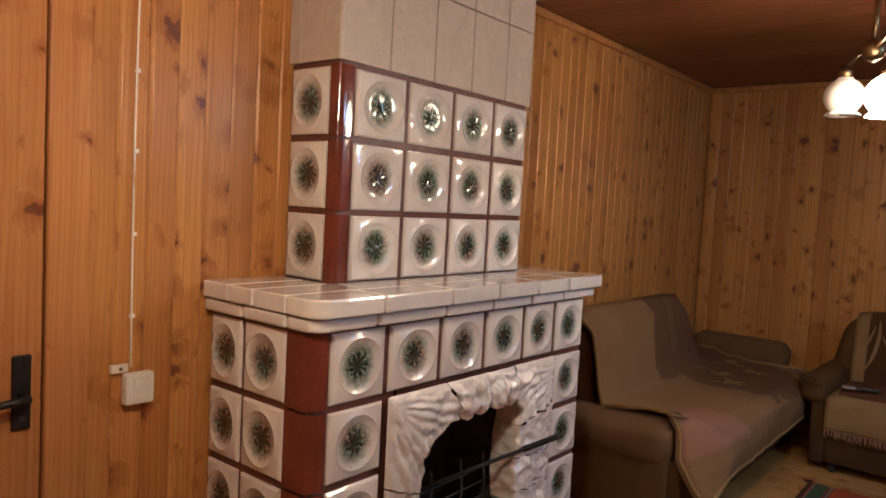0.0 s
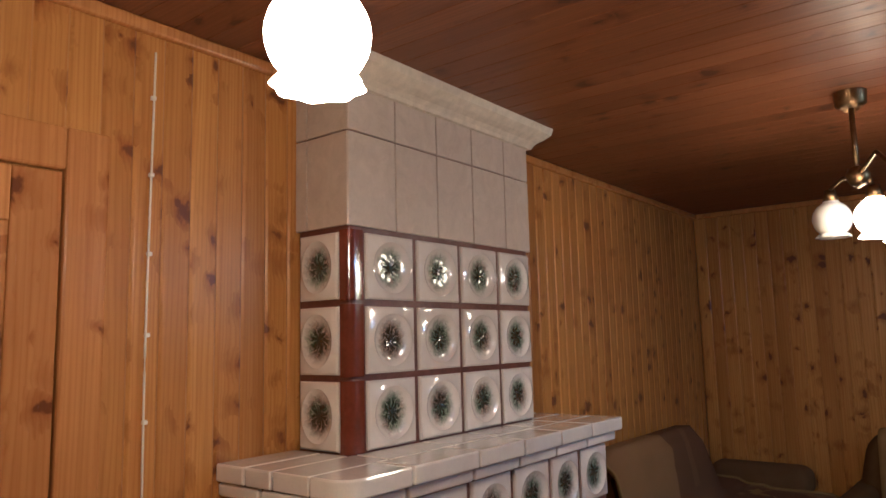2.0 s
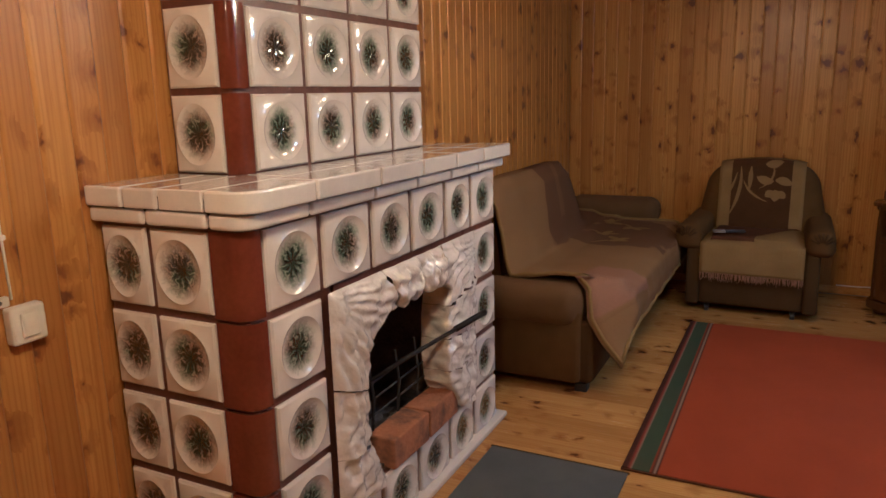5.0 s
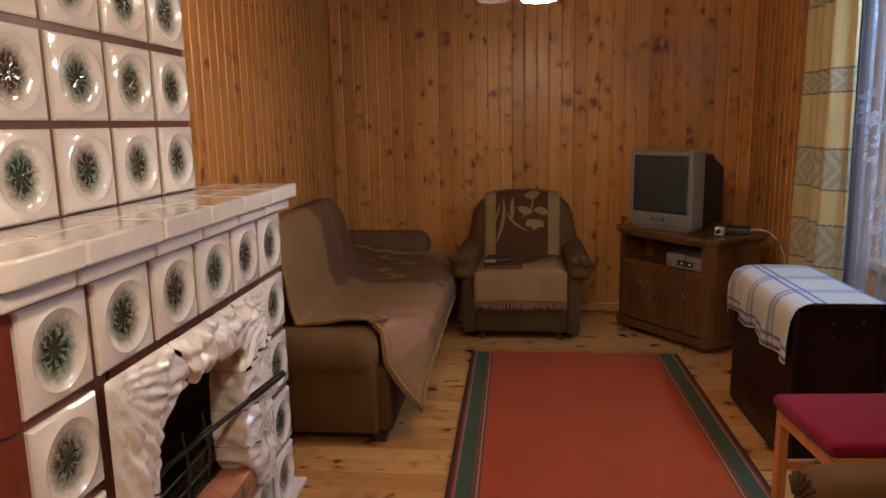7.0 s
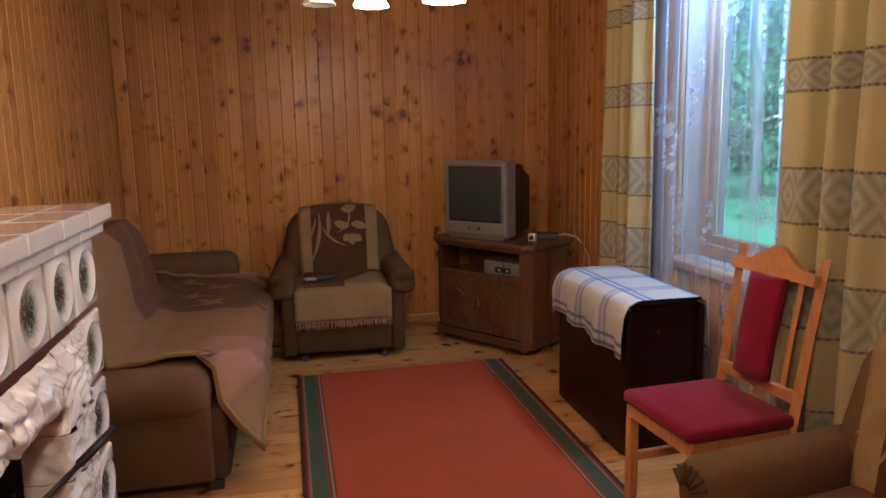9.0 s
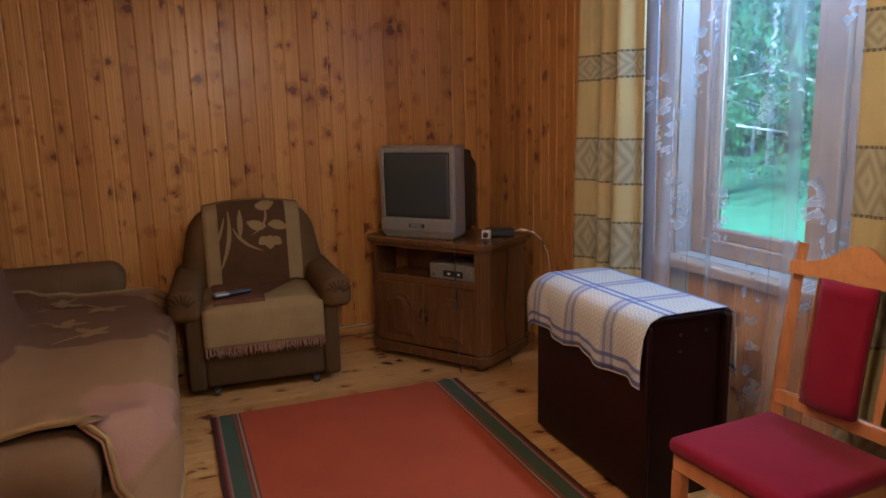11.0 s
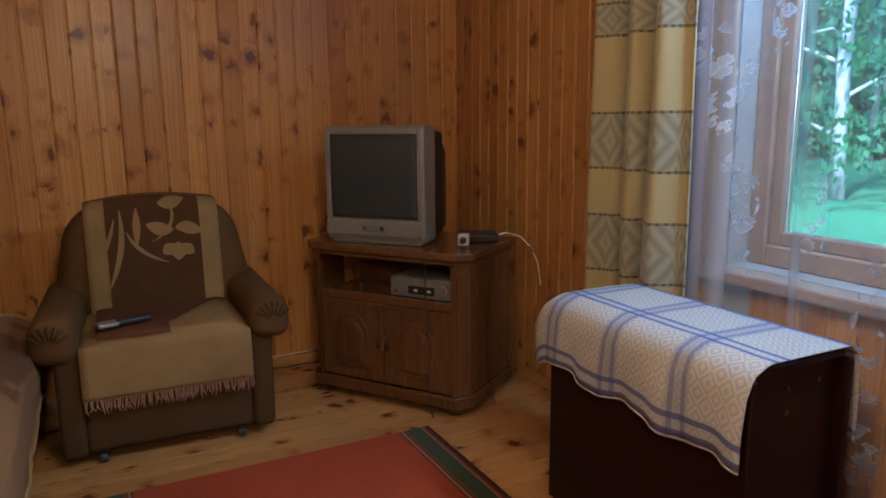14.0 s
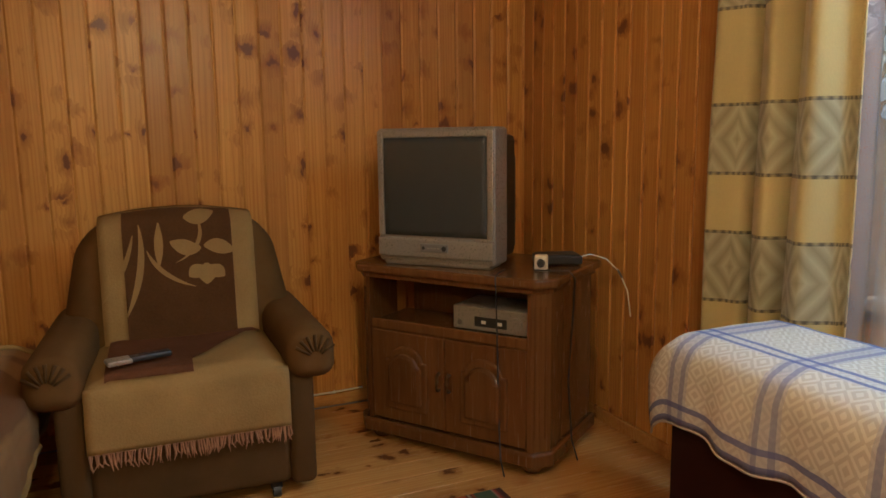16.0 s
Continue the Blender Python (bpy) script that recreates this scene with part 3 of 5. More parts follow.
# trim under the ceiling
for nm, lo, hi in (("trim_west", (XL + 0.0005, YN, ZC - 0.04), (XL + 0.03, YF, ZC - 0.001)), ("trim_north", (XL + 0.031, YF - 0.03, ZC - 0.04), (XR - 0.031, YF - 0.0005, ZC - 0.001)),
                   ("trim_east", (XR - 0.03, YN, ZC - 0.04), (XR - 0.0005, YF, ZC - 0.001))):
    tagged(ob_from(nm, B(lo, hi, 0.008), door_pine), "pine cornice strip under the ceiling", "trim", kind="structure")

# ---- window ----
win = thing("window_1", Matrix.Identity(4), "double-sash wooden window with a deep sill looking on a garden", "window", kind="structure")
WX = XR + 0.14
fr = bmesh.new()
for a, b2 in (((WX - 0.04, WY0, WZ0), (WX + 0.04, WY0 + 0.07, WZ1)), ((WX - 0.04, WY1 - 0.07, WZ0), (WX + 0.04, WY1, WZ1)),
              ((WX - 0.04, WY0 + 0.07, WZ0), (WX + 0.04, WY1 - 0.07, WZ0 + 0.07)), ((WX - 0.04, WY0 + 0.07, WZ1 - 0.07), (WX + 0.04, WY1 - 0.07, WZ1))):
    box(fr, a, b2, 0.006, 1)
part("window_frame", fr, frame_wood, win)
WM = 1.10
part("mullion", B((WX - 0.045, WM - 0.05, WZ0 + 0.07), (WX + 0.045, WM + 0.05, WZ1 - 0.07), 0.008), frame_wood, win)
part("window_sill", B((XR - 0.06, WY0 - 0.05, WZ0 - 0.045), (WX - 0.042, WY1 + 0.05, WZ0 - 0.002), 0.01), frame_wood, win)
for a, b2 in ((WY0 + 0.07, WM - 0.05), (WM + 0.05, WY1 - 0.07)):
    sf = bmesh.new()
    for lo, hi in (((a, WZ0 + 0.07), (a + 0.045, WZ1 - 0.07)), ((b2 - 0.045, WZ0 + 0.07), (b2, WZ1 - 0.07)), ((a + 0.045, WZ0 + 0.07), (b2 - 0.045, WZ0 + 0.115)), ((a + 0.045, WZ1 - 0.115), (b2 - 0.045, WZ1 - 0.07))):
        box(sf, (WX - 0.025, lo[0], lo[1]), (WX + 0.025, hi[0], hi[1]), 0.005, 1)
    sash = part("sash", sf, frame_wood, win)
    pane = part("pane", B((WX - 0.003, a + 0.046, WZ0 + 0.116), (WX + 0.003, b2 - 0.046, WZ1 - 0.116)), glass, sash)
    pane.visible_shadow = False
# window surround boards
sr = bmesh.new()
for lo, hi in (((XR - 0.012, WY0 - 0.09, WZ0 - 0.05), (XR + 0.012, WY0, WZ1 + 0.09)), ((XR - 0.012, WY1, WZ0 - 0.05), (XR + 0.012, WY1 + 0.09, WZ1 + 0.09)), ((XR - 0.012, WY0, WZ1), (XR + 0.012, WY1, WZ1 + 0.09))):
    box(sr, lo, hi, 0.005, 1)
part("window_casing", sr, frame_wood, win)

# ---- door ----
DY1 = -1.07
door = thing("door_1", pose(XL, 0, 0), "closed varnished pine panel door in a pine frame", "door", kind="structure")
DZ, DY0 = 1.99, DY1 - 0.82
cas = bmesh.new()
box(cas, (0.0, DY1, 0.0), (0.030, DY1 + 0.11, DZ + 0.11), 0.008)
box(cas, (0.0, DY0 - 0.11, 0.0), (0.030, DY0, DZ + 0.11), 0.008)
box(cas, (0.0, DY0, DZ), (0.030, DY1, DZ + 0.11), 0.008)
part("door_frame", cas, door_pine, door)
leaf = part("door_leaf", B((0.001, DY0 + 0.004, 0.012), (0.010, DY1 - 0.004, DZ - 0.004), 0.002), door_pine, door)
for a, b2, z0, z1 in ((DY0 + 0.004, DY0 + 0.12, 0.012, DZ - 0.005), (DY1 - 0.12, DY1 - 0.004, 0.012, DZ - 0.005), (DY0 + 0.12, DY1 - 0.12, DZ - 0.14, DZ - 0.005), (DY0 + 0.12, DY1 - 0.12, 0.86, 1.0), (DY0 + 0.12, DY1 - 0.12, 0.012, 0.2)):
    part("stile", B((0.010, a, z0), (0.020, b2, z1), 0.004), door_pine, leaf)
for z0, z1 in ((0.23, 0.83), (1.03, DZ - 0.17)):
    for a, b2 in ((DY0 + 0.14, DY0 + 0.39), (DY1 - 0.39, DY1 - 0.14)):
        part("door_panel", B((0.008, a, z0), (0.024, b2, z1), 0.012, 2), door_pine, leaf)
hd = part("door_handle", B((0.020, DY1 - 0.075, 0.86), (0.030, DY1 - 0.03, 1.05), 0.006), iron, door, "black metal lever handle on a long plate")
part("lever", tube(bmesh.new(), [(0.03, DY1 - 0.052, 0.945), (0.065, DY1 - 0.052, 0.945), (0.07, DY1 - 0.07, 0.944), (0.068, DY1 - 0.17, 0.938)], [0.011, 0.011, 0.011, 0.008], 10), iron, hd, smooth=True)
part("keyhole", tube(bmesh.new(), [(0.029, DY1 - 0.052, 0.89), (0.033, DY1 - 0.052, 0.89)], 0.008, 10), tv_black, hd)

# cable and switch on the stove wall
wire = thing("surface_cable", pose(XL + 0.002, 0, 0), "thin white cable clipped down the boards to the switch", "cable")
part("cable", tube(bmesh.new(), [(0.006, -0.835 + 0.004 * math.sin(z * 3.1), z) for z in [0.975 + 0.05 * k for k in range(29)]], 0.0030, 6), white_plastic, wire, smooth=True)
for z in (1.12, 1.35, 1.58, 1.8, 2.02, 2.24):
    part("clip", B((0.0, -0.842, z - 0.006), (0.012, -0.828, z + 0.006), 0.003), white_plastic, wire)
sw = thing("wall_switch", pose(XL + 0.0015, -0.817, 0.915), "white surface-mounted light switch on the pine wall", "switch")
part("switch_body", B((0, -0.042, -0.045), (0.034, 0.042, 0.045), 0.008, 3), white_plastic, sw)
part("rocker", B((0.03, -0.022, -0.03), (0.040, 0.022, 0.03), 0.004), white_plastic, sw)
sk = thing("junction_clip", pose(XL + 0.0015, -0.868, 0.975), "small white cable junction beside the switch", "junction")
part("clip_body", B((0, -0.026, -0.012), (0.016, 0.024, 0.012), 0.004), white_plastic, sk)
part("screw", tube(bmesh.new(), [(0.015, 0, 0), (0.018, 0, 0)], 0.005, 8), grey_metal, sk)


# ---- tiled stove ----
stove = thing("tiled_stove", Matrix.Identity(4), "white tiled fireplace stove with green leaf medallions and brown corners", "stove")
SX, SY0, SY1 = 0.235, -0.575, 0.935
core = bmesh.new()
OY0, OY1, OZ0, OZ1 = -0.23, 0.62, 0.21, 0.86
box(core, (XL + 0.001, SY0, 0.0), (SX - 0.012, OY0, 1.145), 0.02, 3)
box(core, (XL + 0.001, OY1, 0.0), (SX - 0.012, SY1, 1.145), 0.02, 3)
box(core, (XL + 0.001, OY0 + 0.0005, OZ1), (SX - 0.012, OY1 - 0.0005, 1.145))
box(core, (XL + 0.001, OY0 + 0.0005, 0.0), (SX - 0.012, OY1 - 0.0005, OZ0))
part("lower_body", core, grout, stove)
part("upper_body", B((XL + 0.001, -0.305, 1.15), (-0.012, 0.760, 2.36), 0.012, 2), grout, stove)
lin = bmesh.new()
box(lin, (XL + 0.003, OY0 + 0.001, OZ0 + 0.001), (XL + 0.05, OY1 - 0.001, OZ1 - 0.001))
box(lin, (XL + 0.051, OY0 + 0.001, OZ0 + 0.02), (SX - 0.03, OY0 + 0.03, OZ1 - 0.001))
box(lin, (XL + 0.051, OY1 - 0.03, OZ0 + 0.02), (SX - 0.03, OY1 - 0.001, OZ1 - 0.001))
box(lin, (XL + 0.051, OY0 + 0.031, OZ0 + 0.001), (SX - 0.03, OY1 - 0.031, OZ0 + 0.019))
part("firebox", lin, soot, stove, "soot-blackened firebox")
ash = grid(lambda u, v: ((XL + 0.06 + 0.36 * u, OY0 + 0.04 + 0.77 * v, OZ0 + 0.022 + 0.05 * math.sin(math.pi * u) * math.sin(math.pi * v) * (0.6 + 0.8 * noise.noise((u * 7, v * 9, 2)))), (u, v)), 16, 24)
part("ash_bed", ash, ash_mat, stove)


def tile_mesh(w, h, seed=0, mat=None):
    """A glazed tile facing +x: rounded slab, round rim, dish and raised leaf ribs."""
    bm = bmesh.new()
    n, hw, hh = 40, w / 2, h / 2
    R = min(hw, hh) * 0.80

    def height(r, a):
        q = r / R
        z = 0.0
        z += 0.0062 * math.exp(-((q - 1.0) / 0.10) ** 2)
        if q < 1:
            z -= 0.010 * (1 - q * q)
        if q < 0.62:
            rib = abs(math.sin(a * 4.5 + 1.3 * math.sin(q * 6 + seed)))
            z += 0.0035 * (1 - q / 0.62) ** 0.5 * (0.35 + 0.65 * rib) * min(1, q * 6)
        return z

    rings = [0.12, 0.24, 0.36, 0.48, 0.62, 0.78, 0.90, 1.0, 1.10]
    vs = []
    ctr = bm.verts.new((height(0, 0), 0, 0))
    for q in rings:
        vs.append([bm.verts.new((height(q * R, 2 * math.pi * k / n), q * R * math.cos(2 * math.pi * k / n) * hw / min(hw, hh), q * R * math.sin(2 * math.pi * k / n) * hh / min(hw, hh))) for k in range(n)])
    edge, rim, back = [], [], []
    for k in range(n):
        c, s = math.cos(2 * math.pi * k / n), math.sin(2 * math.pi * k / n)
        f = 1 / max(abs(c), abs(s))
        for lst, inset, x in ((edge, 0.006, 0.0), (rim, 0.0, -0.005), (back, 0.0, -0.013)):
            lst.append(bm.verts.new((x, c * f * (hw - inset), s * f * (hh - inset))))
    vs += [edge, rim, back]
    for k in range(n):
        bm.faces.new((ctr, vs[0][k], vs[0][(k + 1) % n]))
    for a, b2 in zip(vs, vs[1:]):
        for k in range(n):
            bm.faces.new((a[k], b2[k], b2[(k + 1) % n], a[(k + 1) % n]))
    me = bpy.data.meshes.new("medallion_tile")
    bm.to_mesh(me)
    bm.free()
    me.shade_smooth()
    me.set_sharp_from_angle(angle=radians(24))
    me.materials.append(mat or tile_mat)
    return me


def put_tile(me, at, turn=0.0, parent=stove, name="medallion_tile"):
    ob = new(name, me)
    ob.parent = parent
    ob.matrix_basis = pose(*at, 0, 0, turn)
    return ob


UZ = [1.205, 1.435, 1.670, 1.905]
UY = [-0.248, 0.005, 0.262, 0.517, 0.762]
for a, b2 in zip(UY, UY[1:]):
    me = tile_mesh(b2 - a - 0.024, 0.212)
    for z0, z1 in zip(UZ, UZ[1:]):
        put_tile(me, (0.0, (a + b2) / 2, (z0 + z1) / 2))
me = tile_mesh(0.176, 0.212, 1, tile_brown)
for z0, z1 in zip(UZ, UZ[1:]):
    put_tile(me, (-0.142, -0.317, (z0 + z1) / 2), -90)
    put_tile(me, (-0.130, 0.772, (z0 + z1) / 2), 90)


def corner_piece(x, y, r, z0, z1, out_x, out_y):
    """A quarter-round corner tile: out_x and out_y are the lengths of its two flanks."""
    pts = [(x - out_x, y)] + [(x - r + r * math.sin(t), y + r - r * math.cos(t)) for t in [math.pi / 2 * k / 6 for k in range(7)]] + [(x, y + out_y), (x - 0.02, y + out_y), (x - 0.02, y + 0.02), (x - out_x, y + 0.02)]
    return prism(bmesh.new(), pts, z0, z1)


for z0, z1 in zip(UZ, UZ[1:]):
    part("corner_tile", corner_piece(0.002, -0.318, 0.03, z0 + 0.006, z1 - 0.006, 0.042, 0.062), brown_glaze, stove, "glossy red-brown corner tile", smooth="angle")
LZ = [1.118, 0.895, 0.668, 0.441, 0.214, 0.0]
LY = [-0.522, -0.287, -0.036, 0.209, 0.460, 0.686, 0.930]
fr_tiles = [tile_mesh(b2 - a - 0.025, 0.202) for a, b2 in zip(LY, LY[1:])]
for ri, (z1, z0) in enumerate(zip(LZ, LZ[1:])):
    for ci in range(6):
        if ri in (1, 2, 3) and 1 <= ci <= 4:
            continue
        put_tile(fr_tiles[ci], (SX, (LY[ci] + LY[ci + 1]) / 2, (z0 + z1) / 2))
ls = tile_mesh(0.184, 0.202, 2, tile_brown)
ls2 = tile_mesh(0.151, 0.202, 2, tile_brown)
for z1, z0 in zip(LZ, LZ[1:]):
    put_tile(ls, (0.030, SY0 - 0.012, (z0 + z1) / 2), -90)
    put_tile(ls2, (-0.157, SY0 - 0.012, (z0 + z1) / 2), -90)
    part("corner_tile", corner_piece(SX + 0.002, SY0 - 0.012, 0.045, z0 + 0.005, z1 - 0.005, 0.104, 0.060), brown_glaze, stove, "glossy red-brown corner tile", smooth="angle")

# plain marbled tiles of the flue, in two courses
PY = [-0.318, -0.092, 0.134, 0.355, 0.582, 0.765]
for z0, z1 in ((1.912, 2.215), (2.220, 2.372)):
    for a, b2 in zip(PY, PY[1:]):
        part("flue_tile", B((-0.010, a + 0.0025, z0), (0.0, b2 - 0.0025, z1), 0.002, 1), marble, stove)
    for a, b2 in ((-0.248, -0.195), (-0.190, -0.003)):
        part("flue_tile", B((a, -0.318, z0), (b2, -0.307, z1), 0.002, 1), marble, stove)
        part("flue_tile", B((a, 0.762, z0), (b2, 0.772, z1), 0.002, 1), marble, stove)

# moulded cornice where the flue meets the ceiling
prof = [(0.0, 2.362), (0.012, 2.365), (0.018, 2.378), (0.030, 2.393), (0.052, 2.407), (0.078, 2.430), (0.085, ZC - 0.001), (0.0, ZC - 0.001)]


def cornice_run(p0, p1, out):
    """The profile swept from p0 to p1, mitred at both ends by the outward steps given."""
    bm = bmesh.new()
    rows = [[bm.verts.new((p[0] + o[0] * d, p[1] + o[1] * d, z)) for d, z in prof] for p, o in ((p0, out[0]), (p1, out[1]))]
    for k in range(len(prof)):
        j = (k + 1) % len(prof)
        bm.faces.new((rows[0][k], rows[0][j], rows[1][j], rows[1][k]))
    bm.faces.new(rows[0])
    bm.faces.new(rows[1][::-1])
    bmesh.ops.recalc_face_normals(bm, faces=bm.faces)
    return bm


cornice_mat = plain("cornice_plaster", (0.66, 0.57, 0.44), 0.6, var=0.15, scale=30, bump=0.5, dist=0.004)
for p0, p1, out in (((0.003, -0.320), (0.003, 0.774), ((1, -1), (1, 1))), ((XL + 0.002, -0.3205), (0.0025, -0.3205), ((0, -1), (1, -1))), ((0.0025, 0.7745), (XL + 0.002, 0.7745), ((1, 1), (0, 1)))):
    part("cornice", cornice_run(p0, p1, out), cornice_mat, stove, "cream patterned ceiling cornice")

# mantel: moulding below, glazed slabs above with open joints
MZ0, MZ1, MX, MY0, MY1 = 1.160, 1.212, 0.288, -0.612, 0.975
ys = [MY0, -0.36, -0.05, 0.21, 0.46, 0.70, MY1]


def rounded_end(x0, x1, y0, y1, r):
    return [(x0, y1), (x0, y0)] + [(x1 - r + r * math.sin(t), y0 + r - r * math.cos(t)) for t in [math.pi / 2 * j / 6 for j in range(7)]] + [(x1, y1)]


part("mantel_bed", prism(bmesh.new(), rounded_end(XL + 0.002, MX - 0.010, MY0 + 0.010, MY1 - 0.012, 0.065), 1.1585, MZ1 - 0.020), joint, stove)
part("moulding_bed", prism(bmesh.new(), rounded_end(XL + 0.002, SX + 0.018, SY0 - 0.018, SY1 + 0.008, 0.055), 1.1195, 1.158), joint, stove)
for k, (a, b2) in enumerate(zip(ys, ys[1:])):
    a2, b3 = a + (0.004 if k else 0), b2 - (0.004 if k < 5 else 0)
    if k == 0:
        part("mantel_tile", prism(bmesh.new(), rounded_end(0.152, MX, a, b3, 0.06), MZ0, MZ1, 0.006, 2), white_glaze, stove)
        part("moulding_tile", prism(bmesh.new(), rounded_end(0.152, SX + 0.030, SY0 - 0.03, b3, 0.05), 1.119, 1.158, 0.010, 3), white_glaze, stove)
    else:
        part("mantel_tile", B((0.152, a2, MZ0), (MX, b3, MZ1), 0.006, 2), white_glaze, stove)
        part("moulding_tile", B((0.152, a2, 1.119), (SX + 0.030, min(b3, SY1 + 0.018), 1.158), 0.010, 3), white_glaze, stove)
    part("mantel_tile", B((0.004, a + 0.004 + 0.06 * (0 < k < 5), MZ1 - (0.030 if 0 < k < 5 else 0.052)), (0.144, min(b2 - 0.004 + 0.06 * (k < 4), MY1), MZ1 - 0.001), 0.003, 1), white_glaze, stove)
for a, b2 in ((XL + 0.003, -0.120), (-0.112, -0.002)):
    part("mantel_tile", B((a, MY0, MZ0), (b2, -0.322, MZ1 - 0.001), 0.006, 2), white_glaze, stove)
    part("mantel_tile", B((a, 0.778, MZ0), (b2, MY1, MZ1 - 0.001), 0.006, 2), white_glaze, stove)
for a, b2 in ((XL + 0.003, -0.060), (-0.052, 0.145)):
    part("moulding_tile", B((a, SY0 - 0.03, 1.119), (b2, SY0 + 0.05, 1.158), 0.010, 3), white_glaze, stove)
part("hearth_base", B((XL + 0.002, SY0 - 0.03, 0.0), (SX + 0.035, SY1 + 0.03, 0.024), 0.006), white_glaze, stove)

# moulded white surround, in pieces with dark joints
inner = [(-0.05, 0.222), (-0.135, 0.40), (-0.135, 0.60), (-0.09, 0.70), (0.0, 0.755), (0.14, 0.765), (0.28, 0.770), (0.40, 0.765), (0.445, 0.72), (0.418, 0.62), (0.41, 0.48), (0.425, 0.36), (0.53, 0.222)]
outer = [(-0.289, 0.220), (-0.289, 0.42), (-0.289, 0.66), (-0.289, 0.894), (-0.10, 0.894), (0.12, 0.894), (0.27, 0.894), (0.42, 0.894), (0.684, 0.894), (0.684, 0.62), (0.684, 0.47), (0.684, 0.36), (0.684, 0.220)]


def along(path, s):
    k = min(int(s), len(path) - 2)
    f = s - k
    return (path[k][0] * (1 - f) + path[k + 1][0] * f, path[k][1] * (1 - f) + path[k + 1][1] * f)


def surround_piece(s0, s1, seed):
    def f(u, v):
        s = s0 + (s1 - s0) * (0.006 + 0.988 * u)
        a, b2 = along(inner, s), along(outer, s)
        r = max(0.0, min(1.0, (v - 0.15) / 0.85))
        y, z = a[0] + (b2[0] - a[0]) * r, a[1] + (b2[1] - a[1]) * r
        top = 1.0 if 4.3 < (s0 + s1) / 2 < 7.0 else 0.0
        lobe = (0.25 + 0.75 * abs(math.sin(2 * math.pi * u))) ** 0.7 * math.sin(math.pi * u) ** 0.25
        hgt = (0.040 + 0.022 * top) * max(0.0, math.sin(math.pi * (0.12 + 0.86 * r))) ** 0.5 * (1 - 0.42 * top * (1 - lobe))
        q = Vector((y * 15 + seed, z * 15, seed * 0.7))
        amp = 1.0 if top else 0.95
        lump = amp * (0.013 * noise.noise(q) + 0.012 * noise.noise(q * 2.3) + 0.0025 * noise.noise(q * 4.6))
        fan = math.atan2(z - 0.86, y - (-0.30 if s < 6 else 0.70))
        curl = 0.0046 * math.sin(34 * fan + 5 * noise.noise(q * 0.6))
        x = SX + hgt + (lump + curl) * min(1, 4 * r + 0.6) * min(1, 5 * (1 - r) + 0.1)
        x = max(x, SX + 0.011)
        if v < 0.15:
            x = SX - 0.09 + (x - SX + 0.09) * (v / 0.15)
            y += 0.034 * noise.noise((x * 30, z * 22, 3.0)) * math.sin(math.pi * v / 0.15)
        return ((x, y, z - 0.026 * top * lobe * (1 - r) + 0.012 * top * (1 - r)), (u, v))
    return grid(f, 46, 34)


cuts = [0, 0.9, 1.8, 4.4, 5.55, 6.8, 8.6, 9.6, 10.6, 12.0]
for k, (a, b2) in enumerate(zip(cuts, cuts[1:])):
    part("surround_piece", surround_piece(a, b2, k * 3.7), shell_glaze, stove, "glossy white moulded foliage surround", smooth=True)

# fire irons and bricks
rod = thing("fire_poker", Matrix.Identity(4), "black iron poker resting across the fireplace opening", "poker")
part("shaft", tube(bmesh.new(), [(0.05, -0.20, 0.44), (0.20, 0.25, 0.53), (0.325, 0.60, 0.595)], 0.008, 8), iron, rod, smooth=True)
part("grip", tube(bmesh.new(), [(0.27, 0.45, 0.567), (0.325, 0.60, 0.596)], 0.012, 8), iron, rod, smooth=True)
gr = thing("fire_grate", pose(0, 0, OZ0 + 0.02), "burnt steel grate with thin bars in the firebox", "grate")
for k in range(4):
    part("bar", tube(bmesh.new(), [(0.13, -0.18, 0.07 + 0.055 * k), (0.15, 0.56, 0.09 + 0.06 * k)], 0.004, 6), sooty_steel, gr)
for yy in (-0.15, 0.05, 0.22, 0.36, 0.52):
    part("upright", tube(bmesh.new(), [(0.14, yy, 0.0), (0.15, yy + 0.01, 0.20), (0.13, yy + 0.02, 0.31)], 0.006, 6), sooty_steel, gr)
for k, (a, b2) in enumerate(((0.02, 0.26), (0.265, 0.505))):
    bk = thing("fire_brick", pose(0.195, (a + b2) / 2, 0.212, 0, 0, 2 * k - 1), "orange fired brick lying along the fireplace opening", "brick", group="bricks in the fireplace")
    part("brick_body", B((-0.055, -0.119, 0), (0.055, 0.119, 0.105), 0.006, 2), brick_mat, bk)

# ---- rug and mat ----
RY0, RY1 = 0.70, 2.62
rug = thing("red_rug", pose(1.465, (RY0 + RY1) / 2, 0.0) @ Matrix.Diagonal((1.035, 1, 1, 1)), "red runner rug with green and cream striped borders on the boards", "rug")
half = (RY1 - RY0) / 2
rb = grid(lambda u, v: ((-0.605 + 1.21 * u, -half + 2 * half * v, 0.007 + 0.0015 * noise.noise((u * 5, v * 17, 1))), (u, v)), 20, 60)
part("carpet", thicken(rb, 0.006), rug_pile, rug)
dk = bmesh.new()
box(dk, (-0.608, half - 0.012, 0.001), (0.608, half + 0.006, 0.0095), 0.002, 1)
part("hem", dk, brown_throw, rug, "dark bound end")
part("hem", B((-0.608, -half - 0.006, 0.001), (0.608, -half + 0.012, 0.0095), 0.002, 1), brown_throw, rug, "dark bound end")
mat1 = thing("hearth_mat", pose(0.60, 0.25, 0), "flat dark grey mat on the floor before the fireplace", "mat")
part("mat_sheet", B((-0.28, -0.42, 0.001), (0.27, 0.42, 0.007), 0.002, 1), mat_grey, mat1)
